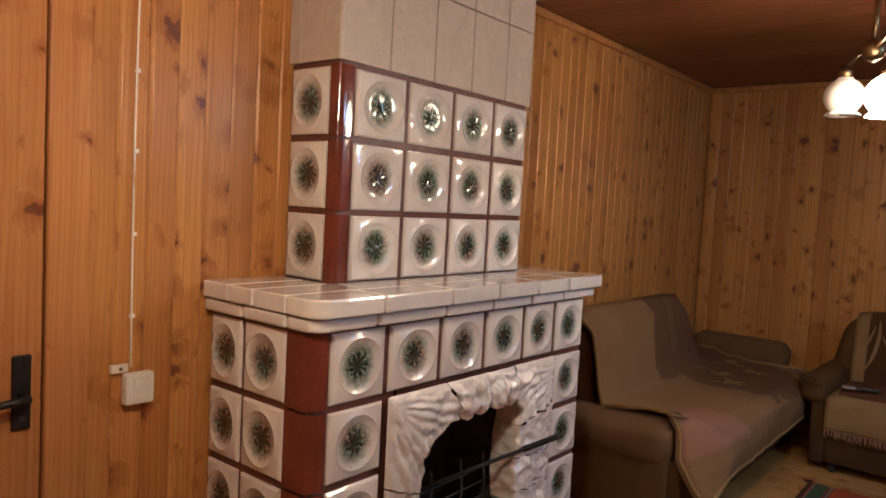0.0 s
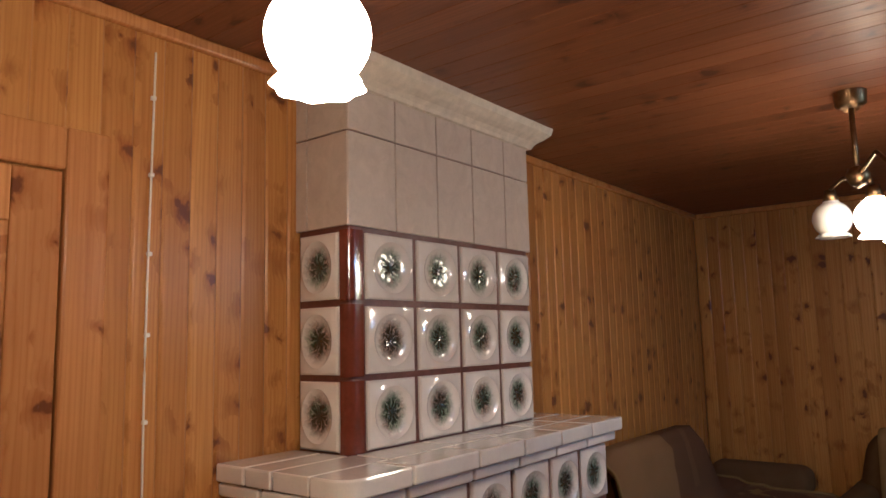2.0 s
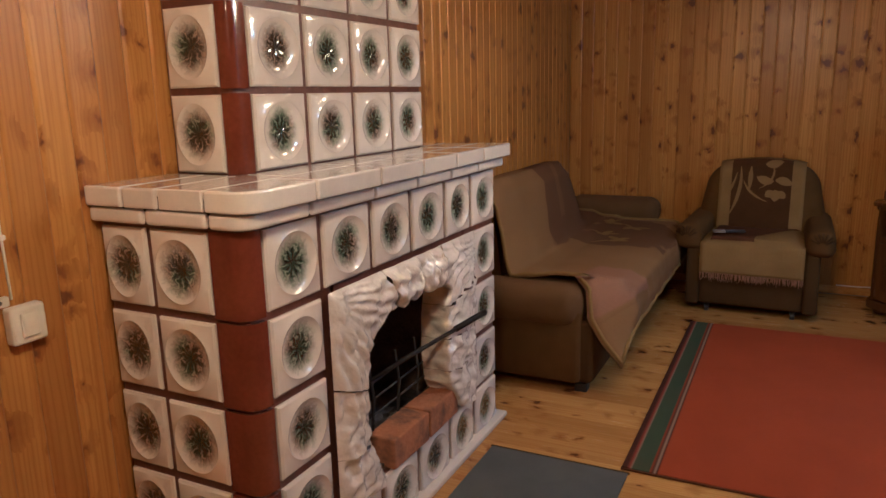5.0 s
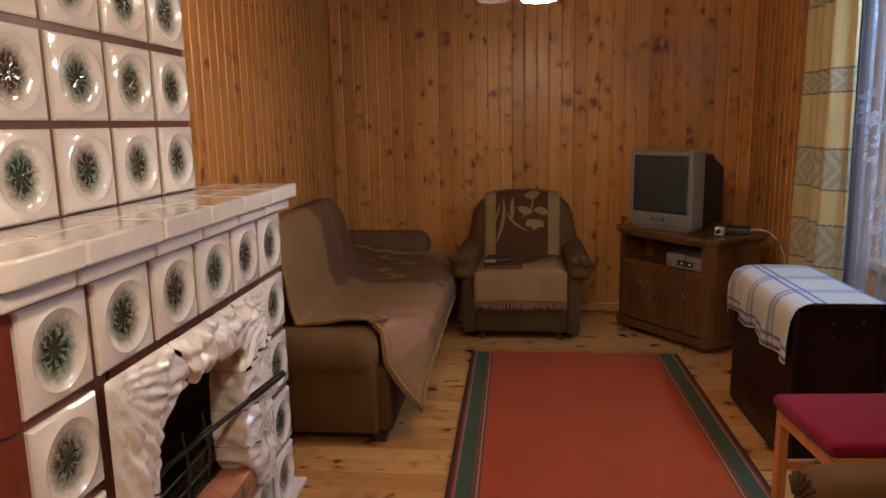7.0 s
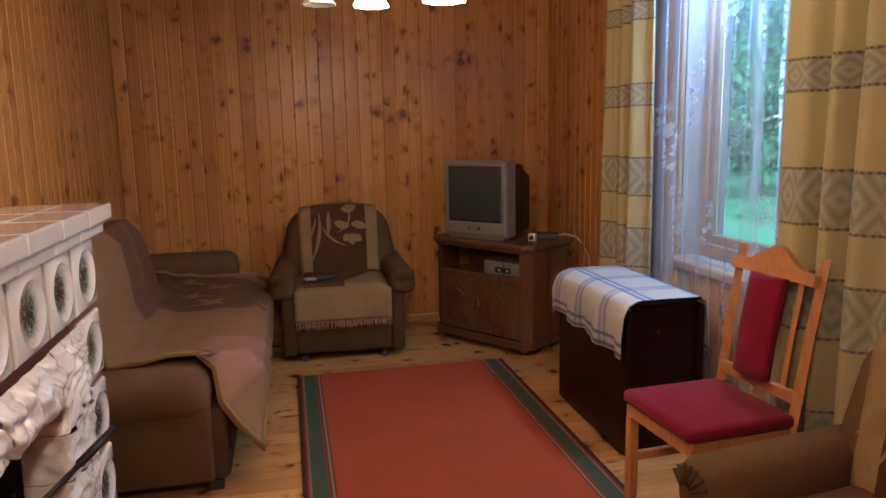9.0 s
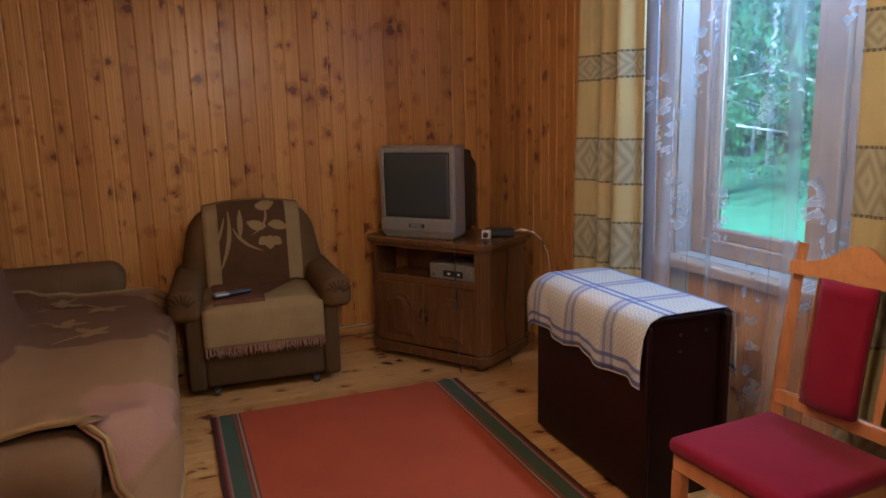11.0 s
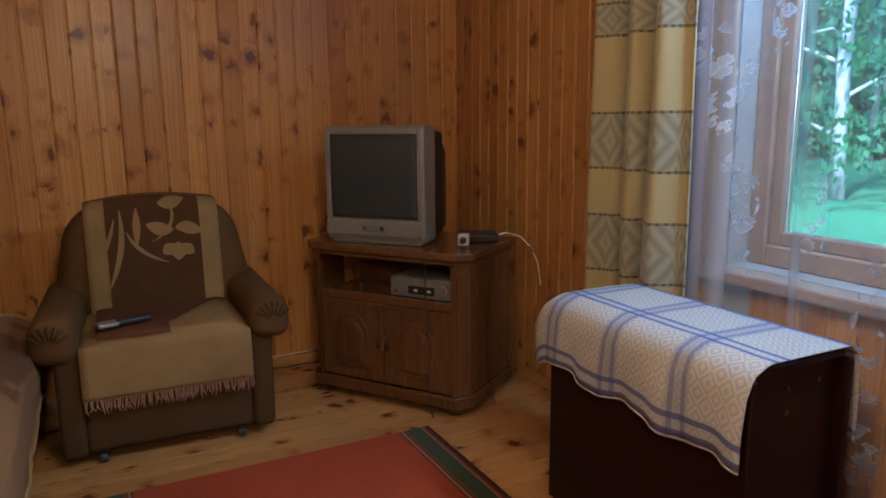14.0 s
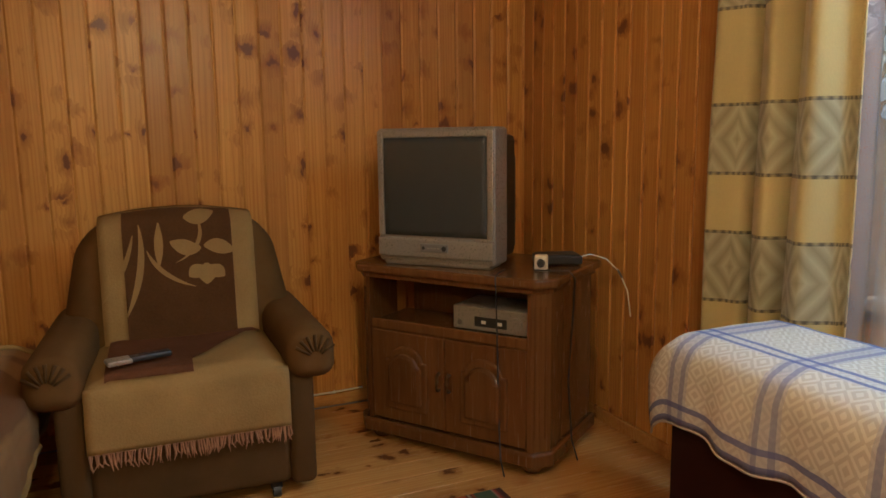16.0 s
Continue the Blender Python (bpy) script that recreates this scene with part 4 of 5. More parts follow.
part("mat_edge", B((-0.285, 0.415, 0.0012), (0.275, 0.425, 0.0085), 0.002, 1), brown_cloth_dark, mat1)


# ---- sofa ----
def throw_cloth(name, seed):
    """Beige throw with mauve leaf shapes and a pale border, by its own u and v."""
    m, nt, b = nodes_of(name)
    n = N(nt)
    uv = n.coords("UV")
    u, v, _ = n.xyz(uv)
    w = n.noise(n.vadd(uv, (seed, 0, 0)), 3.2, 3, 0.5, 0.6)
    wu = n.math('MULTIPLY_ADD', n.math('SUBTRACT', w, 0.5), 0.16, u)
    wv = n.math('MULTIPLY_ADD', n.math('SUBTRACT', n.noise(n.vadd(uv, (0, seed, 0)), 4.0, 2), 0.5), 0.14, v)

    def between(c, a, e):
        return n.math('MULTIPLY', n.math('MULTIPLY', n.math('SUBTRACT', c, a), 60.0, clamp=True), n.math('MULTIPLY', n.math('SUBTRACT', e, c), 60.0, clamp=True))
    th = n.noise(uv, 260.0, 2)
    base = n.mix(n.math('MULTIPLY_ADD', w, 0.5, n.math('MULTIPLY', th, 0.5)), (0.172, 0.095, 0.036), (0.275, 0.158, 0.066))
    mauve = n.mix(th, (0.098, 0.048, 0.023), (0.160, 0.082, 0.040))
    pink = n.mix(th, (0.23, 0.115, 0.072), (0.33, 0.17, 0.11))
    back = n.math('MULTIPLY', between(wu, 0.56, 1.60), between(wv, -0.2, 0.66))
    strip = n.math('MULTIPLY', between(wu, 0.74, 0.82), between(wv, -0.2, 0.52))
    far = n.math('MULTIPLY', between(wu, 0.76, 1.44), between(wv, 0.60, 1.10))
    d, _ = n.voronoi(n.join(n.math('MULTIPLY', n.math('ADD', wu, n.math('MULTIPLY', wv, 0.5)), 7.5), n.math('MULTIPLY', wv, 4.6), seed), 1.0)
    leaf = n.math('MULTIPLY', n.math('SUBTRACT', n.math('MULTIPLY_ADD', w, 0.7, 0.0), d), 12.0, clamp=True)
    far = n.math('MULTIPLY', far, n.math('MULTIPLY_ADD', leaf, -0.85, 1.0))
    line = n.math('MULTIPLY', between(wv, 1.135, 1.150), 0.7)
    front = n.math('MULTIPLY', between(wu, -0.10, 0.34), between(wv, 0.86, 1.13))
    col = n.mix(n.math('MULTIPLY', n.math('MULTIPLY_ADD', strip, -0.30, 1.0), back), base, mauve)
    col = n.mix(n.math('MULTIPLY', far, 0.92), col, mauve)
    col = n.mix(n.math('MULTIPLY', front, 0.75), col, pink)
    col = n.mix(line, col, mauve)
    n.put(b.inputs["Base Color"], col)
    b.inputs["Roughness"].default_value = 0.92
    b.inputs["Specular IOR Level"].default_value = 0.12
    n.bump(n.math('ADD', th, n.math('MULTIPLY', w, 2.0)), 0.35, 0.004, b)
    return m


sofa_throw = throw_cloth("sofa_throw", 2.1)
SYA, SYB = 1.30, 3.60
sofa = thing("sofa", pose(0, 0, 0), "low brown upholstered sofa under a throw, against the pine wall", "sofa")
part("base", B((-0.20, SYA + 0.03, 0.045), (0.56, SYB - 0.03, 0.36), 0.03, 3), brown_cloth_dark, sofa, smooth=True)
part("seat", B((-0.05, SYA + 0.20, 0.34), (0.68, SYB - 0.19, 0.475), 0.05, 4), brown_cloth, sofa, smooth=True)
YB = 3.02


def back_top(y):
    """Height of the sofa back, which falls away towards its far end."""
    t = max(0.0, min(1.0, (y - 2.60) / 0.42))
    n = max(0.0, min(1.0, (y - SYA - 0.10) / 0.14))
    return 0.955 - 0.435 * t * t * (3 - 2 * t) - 0.06 * (1 - n) ** 2


bk = bmesh.new()
rings = []
for k in range(33):
    y = SYA + 0.12 + (YB - SYA - 0.12) * k / 32
    h = back_top(y)
    rings.append([bk.verts.new((x, y, z)) for x, z in ((-0.23, 0.30), (-0.235, h - 0.10), (-0.20, h - 0.03), (-0.13, h), (-0.05, h - 0.012), (0.005, h - 0.06), (0.04, 0.5 + (h - 0.5) * 0.55), (0.09, 0.30))])
for r0, r1 in zip(rings, rings[1:]):
    for j in range(8):
        bk.faces.new((r0[j], r0[(j + 1) % 8], r1[(j + 1) % 8], r1[j]))
bk.faces.new(rings[0][::-1])
bk.faces.new(rings[-1])
bmesh.ops.recalc_face_normals(bk, faces=bk.faces)
part("backrest", bk, brown_cloth, sofa, smooth="angle")
for y0, y1, top in ((SYA, SYA + 0.225, 0.520), (SYB - 0.20, SYB, 0.645)):
    arm = bmesh.new()
    box(arm, (-0.20, y0, 0.05), (0.50 if y0 == SYA else 0.46, y1, top - 0.11), 0.02, 2)
    a = part("arm", arm, brown_cloth, sofa, smooth=True)
    rl = bmesh.new()
    box(rl, (-0.18, y0 - 0.032, top - 0.20), (0.505 if y0 == SYA else 0.485, y1 + 0.015, top), 0.085, 5)
    part("arm_roll", rl, sofa_cloth, a, smooth=True)
for x in (0.50, -0.14):
    for y in (SYA + 0.07, SYB - 0.08):
        part("foot", B((x - 0.03, y - 0.03, 0), (x + 0.03, y + 0.03, 0.046), 0.006), tv_black, sofa)
throw = thing("sofa_throw", Matrix.Identity(4), "beige and mauve patterned throw spread over the sofa back and seat", "throw")
PR = [(-0.15, 0.90), (-0.10, 1.0), (-0.02, 1.005), (0.045, 0.93), (0.075, 0.78), (0.095, 0.62), (0.13, 0.515), (0.25, 0.495), (0.45, 0.497), (0.62, 0.492), (0.70, 0.455), (0.715, 0.37), (0.705, 0.27)]


def drape(u, v):
    s = v * (len(PR) - 1)
    x, z = along(PR, s)
    y = SYA + 0.10 + (3.36 - SYA - 0.10) * u
    if z > 0.5:
        z = 0.508 + (z - 0.5) * (back_top(y) - 0.485) / 0.505
        x -= 0.03 * (0.955 - back_top(y))
    nz = noise.noise((u * 9, v * 7, 3.0))
    x += 0.010 * nz + 0.012 * noise.noise((u * 22, v * 6, 1)) * (v > 0.75)
    z += 0.008 * nz
    if u < 0.14:
        k = 1 - u / 0.14
        z += (0.060 if 0.5 < v < 0.78 else 0.0) * k * min(1, (v - 0.5) * 8 if v > 0.5 else 0)
    if u < 0.056 and v > 0.72:
        k = 1 - u / 0.056
        q = (v - 0.72) / 0.28
        fx, fz = along([(0.45, 0.545), (0.515, 0.50), (0.535, 0.36), (0.60, 0.26), (0.70, 0.15)], q * 4)
        x += k * (fx - x)
        z += k * (fz - z)
        y -= 0.075 * k * min(1.0, q * 2)
    return ((x, y, z + 0.006), (u * 1.5, v * 1.3))


part("cloth", thicken(grid(drape, 64, 48), 0.008), sofa_throw, throw, smooth=True)


def hem(u0, u1, v0, v1, n=40):
    return [Vector(drape(u0 + (u1 - u0) * k / n, v0 + (v1 - v0) * k / n)[0]) + Vector((0, 0, 0.004)) for k in range(n + 1)]


for a in ((0.004, 0.004, 0.08, 0.996), (0.996, 0.996, 0.08, 0.996), (0.004, 0.996, 0.996, 0.996)):
    part("hem", tube(bmesh.new(), hem(*a), 0.010, 8), beige_throw, throw, "pale rolled hem", smooth=True)


def seat_petal(cx, cy, ang, ln, wd):
    """A woven leaf on the seat part of the sofa throw: cx along the sofa, cy out from its back, in metres."""
    def g(u, v):
        w = wd * math.sin(math.pi * min(0.98, v * 0.96 + 0.03)) ** 0.8
        a = cx + math.cos(ang) * ln * v - math.sin(ang) * w * (u - 0.5)
        c = cy + math.sin(ang) * ln * v + math.cos(ang) * w * (u - 0.5)
        p, _ = drape(a / 1.96, 0.5 + (c - 0.13) * 0.51)
        return ((p[0], p[1], p[2] + 0.0065), (u, v))
    return grid(g, 4, 10)


for fx, fy, turn in ((1.34, 0.30, 0.3), (1.56, 0.42, 1.4), (1.16, 0.40, -0.5), (1.74, 0.26, 2.2)):
    for k in range(4):
        part("leaf_motif", seat_petal(fx, fy, turn + 1.25 * k, 0.10 - 0.012 * k, 0.045), beige_throw, throw, smooth=True)
    part("stem_motif", seat_petal(fx, fy, turn + 4.4, 0.16, 0.016), beige_throw, throw, smooth=True)


# ---- armchairs ----
def armchair(m, label):
    """An upholstered armchair, its front towards -y, with a throw on back and seat."""
    ch = thing("armchair", m, label, "armchair", group="upholstered armchairs")
    D = 0.30
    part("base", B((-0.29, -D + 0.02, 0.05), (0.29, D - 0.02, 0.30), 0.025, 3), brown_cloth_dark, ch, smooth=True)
    part("seat", B((-0.285, -D, 0.28), (0.285, D - 0.14, 0.465), 0.055, 4), brown_cloth, ch, smooth=True)
    b = B((-0.36, D - 0.20, 0.30), (0.36, D, 0.905), 0.09, 5)
    for v in b.verts:
        k = max(0.0, (v.co.z - 0.5) / 0.45)
        v.co.x *= 1.12 - 0.30 * k
        v.co.y += 0.05 * k - 0.05
        v.co.z -= 0.075 * (abs(v.co.x) / 0.33) ** 2 * k
    part("backrest", b, brown_cloth, ch, smooth=True)
    for s in (-1, 1):
        a = bmesh.new()
        box(a, (s * 0.285, -D + 0.005, 0.045), (s * 0.365, D - 0.03, 0.50), 0.02, 3)
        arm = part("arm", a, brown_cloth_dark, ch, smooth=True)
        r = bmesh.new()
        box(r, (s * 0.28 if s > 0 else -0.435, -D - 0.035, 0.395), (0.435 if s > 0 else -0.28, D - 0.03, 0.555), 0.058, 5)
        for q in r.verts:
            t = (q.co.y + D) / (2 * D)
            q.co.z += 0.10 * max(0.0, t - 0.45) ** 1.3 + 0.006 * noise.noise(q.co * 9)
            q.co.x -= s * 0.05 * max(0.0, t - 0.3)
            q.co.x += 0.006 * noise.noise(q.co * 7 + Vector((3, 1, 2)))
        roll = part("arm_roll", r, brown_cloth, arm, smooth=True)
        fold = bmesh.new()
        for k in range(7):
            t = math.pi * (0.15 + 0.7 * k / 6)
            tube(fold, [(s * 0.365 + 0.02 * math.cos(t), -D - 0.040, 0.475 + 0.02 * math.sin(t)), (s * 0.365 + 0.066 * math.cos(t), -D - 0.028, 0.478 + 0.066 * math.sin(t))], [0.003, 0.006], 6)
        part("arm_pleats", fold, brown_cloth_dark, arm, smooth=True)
    for x in (-0.24, 0.24):
        for y in (-D + 0.05, D - 0.07):
            ct = bmesh.new()
            tube(ct, [(x - 0.012, y, 0.019), (x + 0.012, y, 0.019)], 0.019, 14)
            part("caster", ct, tv_black, ch)
            part("caster_fork", B((x - 0.018, y - 0.010, 0.028), (x + 0.018, y + 0.010, 0.052), 0.004), iron, ch)
    return ch


def chair_throw(m, label):
    """A two-tone throw for an armchair: pale borders, brown field with a pale flower, fringe at the front."""
    th = thing("armchair_throw", m, label, "throw", group="armchair throws")
    D = 0.30

    def back(u, v):
        x = -0.245 + 0.49 * u
        z = 0.45 + 0.48 * v
        k = max(0.0, (z - 0.5) / 0.45)
        y = D - 0.20 + 0.05 * k - 0.05 - 0.016
        if v > 0.86:
            q = (v - 0.86) / 0.14
            y += 0.10 * q * q
            z = 0.863 + 0.058 * math.sin(q * math.pi / 2)
        z -= 0.050 * (abs(x) / 0.33) ** 2 * k
        return ((x, y + 0.004 * noise.noise((u * 6, v * 6, 7)), z), (u, v))

    part("back_cloth", thicken(grid(back, 20, 26), 0.006), beige_throw, th, smooth=True)

    def shifted(f, u0, u1, v0, v1, lift, axis):
        def g(u, v):
            p, t = f(u0 + (u1 - u0) * u, v0 + (v1 - v0) * v)
            q = list(p)
            q[axis] += lift
            q[1] -= 0.004 if axis == 2 else 0.0
            return (tuple(q), t)
        return g

    part("back_field", grid(shifted(back, 0.15, 0.85, 0.08, 0.97, -0.0085, 1), 16, 22), brown_field, th, "brown woven field", smooth=True)

    SP = [(D - 0.19, 0.487), (0.0, 0.482), (-D + 0.10, 0.482), (-D + 0.02, 0.470), (-D - 0.012, 0.43), (-D - 0.022, 0.34), (-D - 0.020, 0.255)]

    def seat(u, v):
        y, z = along(SP, v * (len(SP) - 1))
        dip = -0.022 * math.sin(math.pi * u) ** 2 * (v < 0.45)
        edge = 0.030 * max(0, abs(u - 0.5) - 0.38) / 0.12
        return ((-0.285 + 0.57 * u, y + 0.003 * noise.noise((u * 8, v * 5, 2)), z - edge * (v < 0.6) + dip * 0.3 + 0.004), (u, v))

    part("seat_cloth", thicken(grid(seat, 22, 28), 0.006), beige_throw, th, smooth=True)

    def field(u, v):
        q = max(0.0, min(1.0, (v - 0.22) / 0.42))
        right = 0.93 - 0.41 * q ** 0.7
        p, t = seat(0.10 + (right - 0.10) * u, 0.02 + 0.55 * v)
        return ((p[0], p[1] - 0.005, p[2] + 0.0085), t)
    part("seat_field", grid(field, 20, 26), brown_throw, th, "brown woven field", smooth=True)
    fr = bmesh.new()
    rnd = random.Random(5)
    for k in range(80):
        x = -0.28 + 0.56 * k / 79 + rnd.uniform(-0.002, 0.002)
        ln = rnd.uniform(0.035, 0.055)
        tube(fr, [(x, -D - 0.023, 0.262), (x + rnd.uniform(-0.006, 0.006), -D - 0.027, 0.262 - ln * 0.6), (x + rnd.uniform(-0.01, 0.01), -D - 0.024, 0.262 - ln)], [0.003, 0.0035, 0.001], 5)
    part("fringe", fr, mauve_throw, th, "mauve fringe")

    def petal(cx, cz, ang, ln, wd, bend=0.0):
        def g(u, v):
            t = v
            w = wd * math.sin(math.pi * min(0.98, t * 0.96 + 0.03)) ** 0.8
            a = ang + bend * t
            dx, dz = math.cos(a), math.sin(a)
            x = cx + dx * ln * t - dz * w * (u - 0.5)
            z = cz + dz * ln * t + dx * w * (u - 0.5)
            p, _ = back((x + 0.245) / 0.49, max(0, min(1, (z - 0.45) / 0.50)))
            return ((p[0], p[1] - 0.0115, p[2]), (u, v))
        return grid(g, 4, 12)

    for cx, cz, ang, ln, wd, bd in ((-0.14, 0.86, -1.75, 0.25, 0.017, -0.25), (-0.12, 0.89, -1.45, 0.33, 0.022, -0.3), (-0.10, 0.80, -1.25, 0.20, 0.016, 0.5), (-0.06, 0.89, -1.6, 0.15, 0.028, 0.0),
                                    (0.06, 0.905, -1.1, 0.17, 0.014, -0.9), (0.07, 0.80, 3.3, 0.10, 0.055, -0.4), (0.08, 0.805, 0.15, 0.10, 0.055, -0.3), (0.085, 0.745, -1.6, 0.075, 0.06, 0), (0.075, 0.735, -2.5, 0.06, 0.05, 0), (0.095, 0.735, -0.7, 0.06, 0.05, 0), (0.02, 0.90, 0.0, 0.10, 0.045, 0.2)):
        part("leaf_motif", petal(cx, cz, ang, ln, wd, bd), beige_throw, th, smooth=True)
    return th


BIG = Matrix.Diagonal((1.05, 1.08, 1.04, 1.0))
far_seat = pose(1.155, 3.19, 0, 0, 0, -2) @ BIG
armchair(far_seat, "brown upholstered armchair on casters against the knotty pine wall")
chair_throw(far_seat, "fringed beige and brown throw with a flower on the far armchair")
near = pose(2.20, -0.30, 0, 0, 0, -84) @ BIG
armchair(near, "brown upholstered armchair beside the wooden chair at the curtain")
chair_throw(near, "fringed beige and brown throw on the armchair by the curtain")

rem = thing("remote_control", pose(0.985, 2.93, 0.521, 0, 0, 14), "black and silver remote control lying on the armchair throw", "remote")
part("handset", B((-0.01, -0.017, 0), (0.115, 0.017, 0.018), 0.006, 2), tv_black, rem)
part("battery_cover", B((-0.075, -0.026, 0.001), (-0.004, 0.028, 0.016), 0.004, 2), tv_grey, rem, "silver end of the handset")
for k in range(4):
    part("button", B((0.01 + 0.018 * k, -0.006, 0.0155), (0.018 + 0.018 * k, 0.006, 0.0185), 0.001, 1), grey_metal, rem)


# ---- television corner ----
cab = thing("tv_cabinet", pose(2.03, 2.94, 0, 0, 0, -55) @ Matrix.Diagonal((1, 1, 1.02, 1)), "dark oak television cabinet with arched doors and chamfered corners", "cabinet")
OUT = [(-0.40, 0.05), (-0.35, 0.0), (0.35, 0.0), (0.40, 0.055), (0.40, 0.46), (-0.14, 0.46), (-0.40, 0.26)]


def grown(k):
    return [(x * (1 + k / 0.40), 0.2 + (y - 0.2) * (1 + k / 0.22)) for x, y in OUT]


part("top", prism(bmesh.new(), grown(0.026), 0.668, 0.700, 0.008, 3), oak_dark, cab)
part("top_moulding", prism(bmesh.new(), grown(0.010), 0.648, 0.6675, 0.005, 2), oak_dark, cab)
part("plinth", prism(bmesh.new(), grown(0.016), 0.038, 0.092, 0.010, 3), oak_dark, cab)
body = bmesh.new()
box(body, (-0.34, 0.012, 0.094), (0.345, 0.26, 0.452))
box(body, (-0.30, 0.26, 0.453), (0.38, 0.30, 0.646))
box(body, (-0.335, 0.022, 0.454), (0.335, 0.2595, 0.478), 0.003, 1)
part("carcase", body, oak_dark, cab)
for s in (-1, 1):
    sd = bmesh.new()
    prism(sd, [(s * 0.335, 0.0), (s * 0.35, 0.0), (s * 0.40, 0.053), (s * 0.40, 0.25 if s < 0 else 0.45), (s * 0.38, 0.25 if s < 0 else 0.45), (s * 0.38, 0.07), (s * 0.335, 0.03)], 0.0925, 0.6475)
    pil = part("pilaster", sd, oak_dark, cab)
    for k in range(3):
        cx, cy = s * (0.360 + 0.0135 * k), 0.010 + 0.0145 * k
        part("flute", tube(bmesh.new(), [(cx, cy - 0.001, 0.14), (cx, cy - 0.001, 0.60)], 0.0035, 6), oak_dark, pil)
part("shelf_rail", B((-0.333, 0.004, 0.452), (0.333, 0.022, 0.490), 0.005, 2), oak_dark, cab)
for s in (-1, 1):
    x0, x1 = (-0.332, -0.002) if s < 0 else (0.002, 0.332)
    d = part("cabinet_door", B((x0, 0.0, 0.098), (x1, 0.0125, 0.449), 0.004, 1), oak_dark, cab)
    cx = (x0 + x1) / 2
    arch = [(cx - 0.095, 0.150), (cx + 0.095, 0.150), (cx + 0.095, 0.345)] + [(cx + 0.095 - 0.02 - 0.075 * (1 - math.cos(t)), 0.345 + 0.055 * math.sin(t)) for t in [math.pi * k / 14 for k in range(15)] if 0.075 * (1 - math.cos(t)) <= 0.15] + [(cx - 0.095, 0.345)]

    def plate(o, y0, y1, bev):
        b = bmesh.new()
        prism(b, [(x, -z) for x, z in o], y0, y1, bev, 2)
        for v in b.verts:
            v.co = Vector((v.co.x, v.co.z, -v.co.y))
        bmesh.ops.recalc_face_normals(b, faces=b.faces)
        return b
    part("arch_moulding", plate(arch, -0.014, 0.002, 0.007), oak_dark, d)
    part("raised_panel", plate([(cx + (x - cx) * 0.78, 0.262 + (z - 0.262) * 0.80) for x, z in arch], -0.028, 0.0, 0.013), oak_dark, d)
    hx = s * 0.022
    h = bmesh.new()
    tube(h, [(hx, -0.001, 0.255), (hx, -0.016, 0.262), (hx, -0.018, 0.285), (hx, -0.016, 0.31), (hx, -0.001, 0.318)], [0.007, 0.005, 0.0065, 0.005, 0.007], 8)
    part("handle", h, brass, d, "aged brass drop handle", smooth=True)
for x, y in ((-0.33, 0.06), (0.33, 0.06), (0.35, 0.40), (-0.12, 0.38)):
    part("bun_foot", lathe(bmesh.new(), [(0.0, 0.0), (0.030, 0.002), (0.040, 0.018), (0.034, 0.036), (0.0, 0.038)], 16, (x, y, 0)), oak_dark, cab, smooth=True)

tv = thing("television", pose(2.035, 3.02, 0.7145, 0, 0, -49) @ Matrix.Diagonal((0.98, 1, 1.07, 1)), "silver box television with a dark blank screen on the oak cabinet", "television")
TW, TH = 0.243, 0.478
part("front_shell", B((-TW, 0.0, 0.012), (TW, 0.13, TH), 0.012, 3), tv_grey, tv, smooth=False)
bz = bmesh.new()
for lo, hi in (((-TW + 0.004, 0.105), (-TW + 0.028, TH - 0.008)), ((TW - 0.028, 0.105), (TW - 0.004, TH - 0.008)), ((-TW + 0.028, TH - 0.032), (TW - 0.028, TH - 0.008))):
    box(bz, (lo[0], -0.007, lo[1]), (hi[0], 0.004, hi[1]), 0.004, 2)
part("bezel", bz, tv_grey, tv)


def crt(u, v):
    a, b2 = 2 * u - 1, 2 * v - 1
    return ((a * 0.212, -0.0085 + 0.006 * (a * a * 0.6 + b2 * b2 * 0.4), 0.276 + b2 * 0.169), (u, v))


part("screen", thicken(grid(crt, 18, 16), 0.004), tv_screen, tv, "dark grey curved screen", smooth=True)
cp = bmesh.new()
box(cp, (-TW + 0.002, -0.012, 0.030), (TW - 0.002, 0.004, 0.100), 0.010, 3)
part("control_panel", cp, tv_grey, tv)
part("control_strip", B((-0.055, -0.017, 0.052), (0.060, -0.010, 0.082), 0.005, 2), plain("strip_grey", (0.20, 0.195, 0.185), 0.35), tv)
for x, r in ((-0.040, 0.006), (0.045, 0.0095)):
    part("button", tube(bmesh.new(), [(x, -0.020, 0.067), (x, -0.012, 0.067)], r, 12), tv_black, tv)
for k in range(4):
    part("mark", B((-0.025 + 0.014 * k, -0.0182, 0.064), (-0.016 + 0.014 * k, -0.0165, 0.068), 0.0005, 1), tv_grey, tv)
part("base_lip", B((-TW + 0.02, 0.004, 0.0), (TW - 0.02, 0.12, 0.028), 0.008, 2), tv_grey, tv)
rear = bmesh.new()
box(rear, (-TW + 0.010, 0.1305, 0.025), (TW - 0.010, 0.25, TH - 0.025), 0.02, 2)
r2 = bmesh.ops.create_cube(rear, size=1.0)["verts"]
for v in r2:
    k = 0.70 if v.co.y > 0 else 0.94
    v.co = Vector((v.co.x * 2 * (TW - 0.015) * k, 0.345 + v.co.y * 0.20, 0.03 + (v.co.z + 0.5) * (TH - 0.06) * (0.80 if v.co.y > 0 else 0.96)))
part("rear_shell", rear, tv_black, tv, "black tapered rear shell")

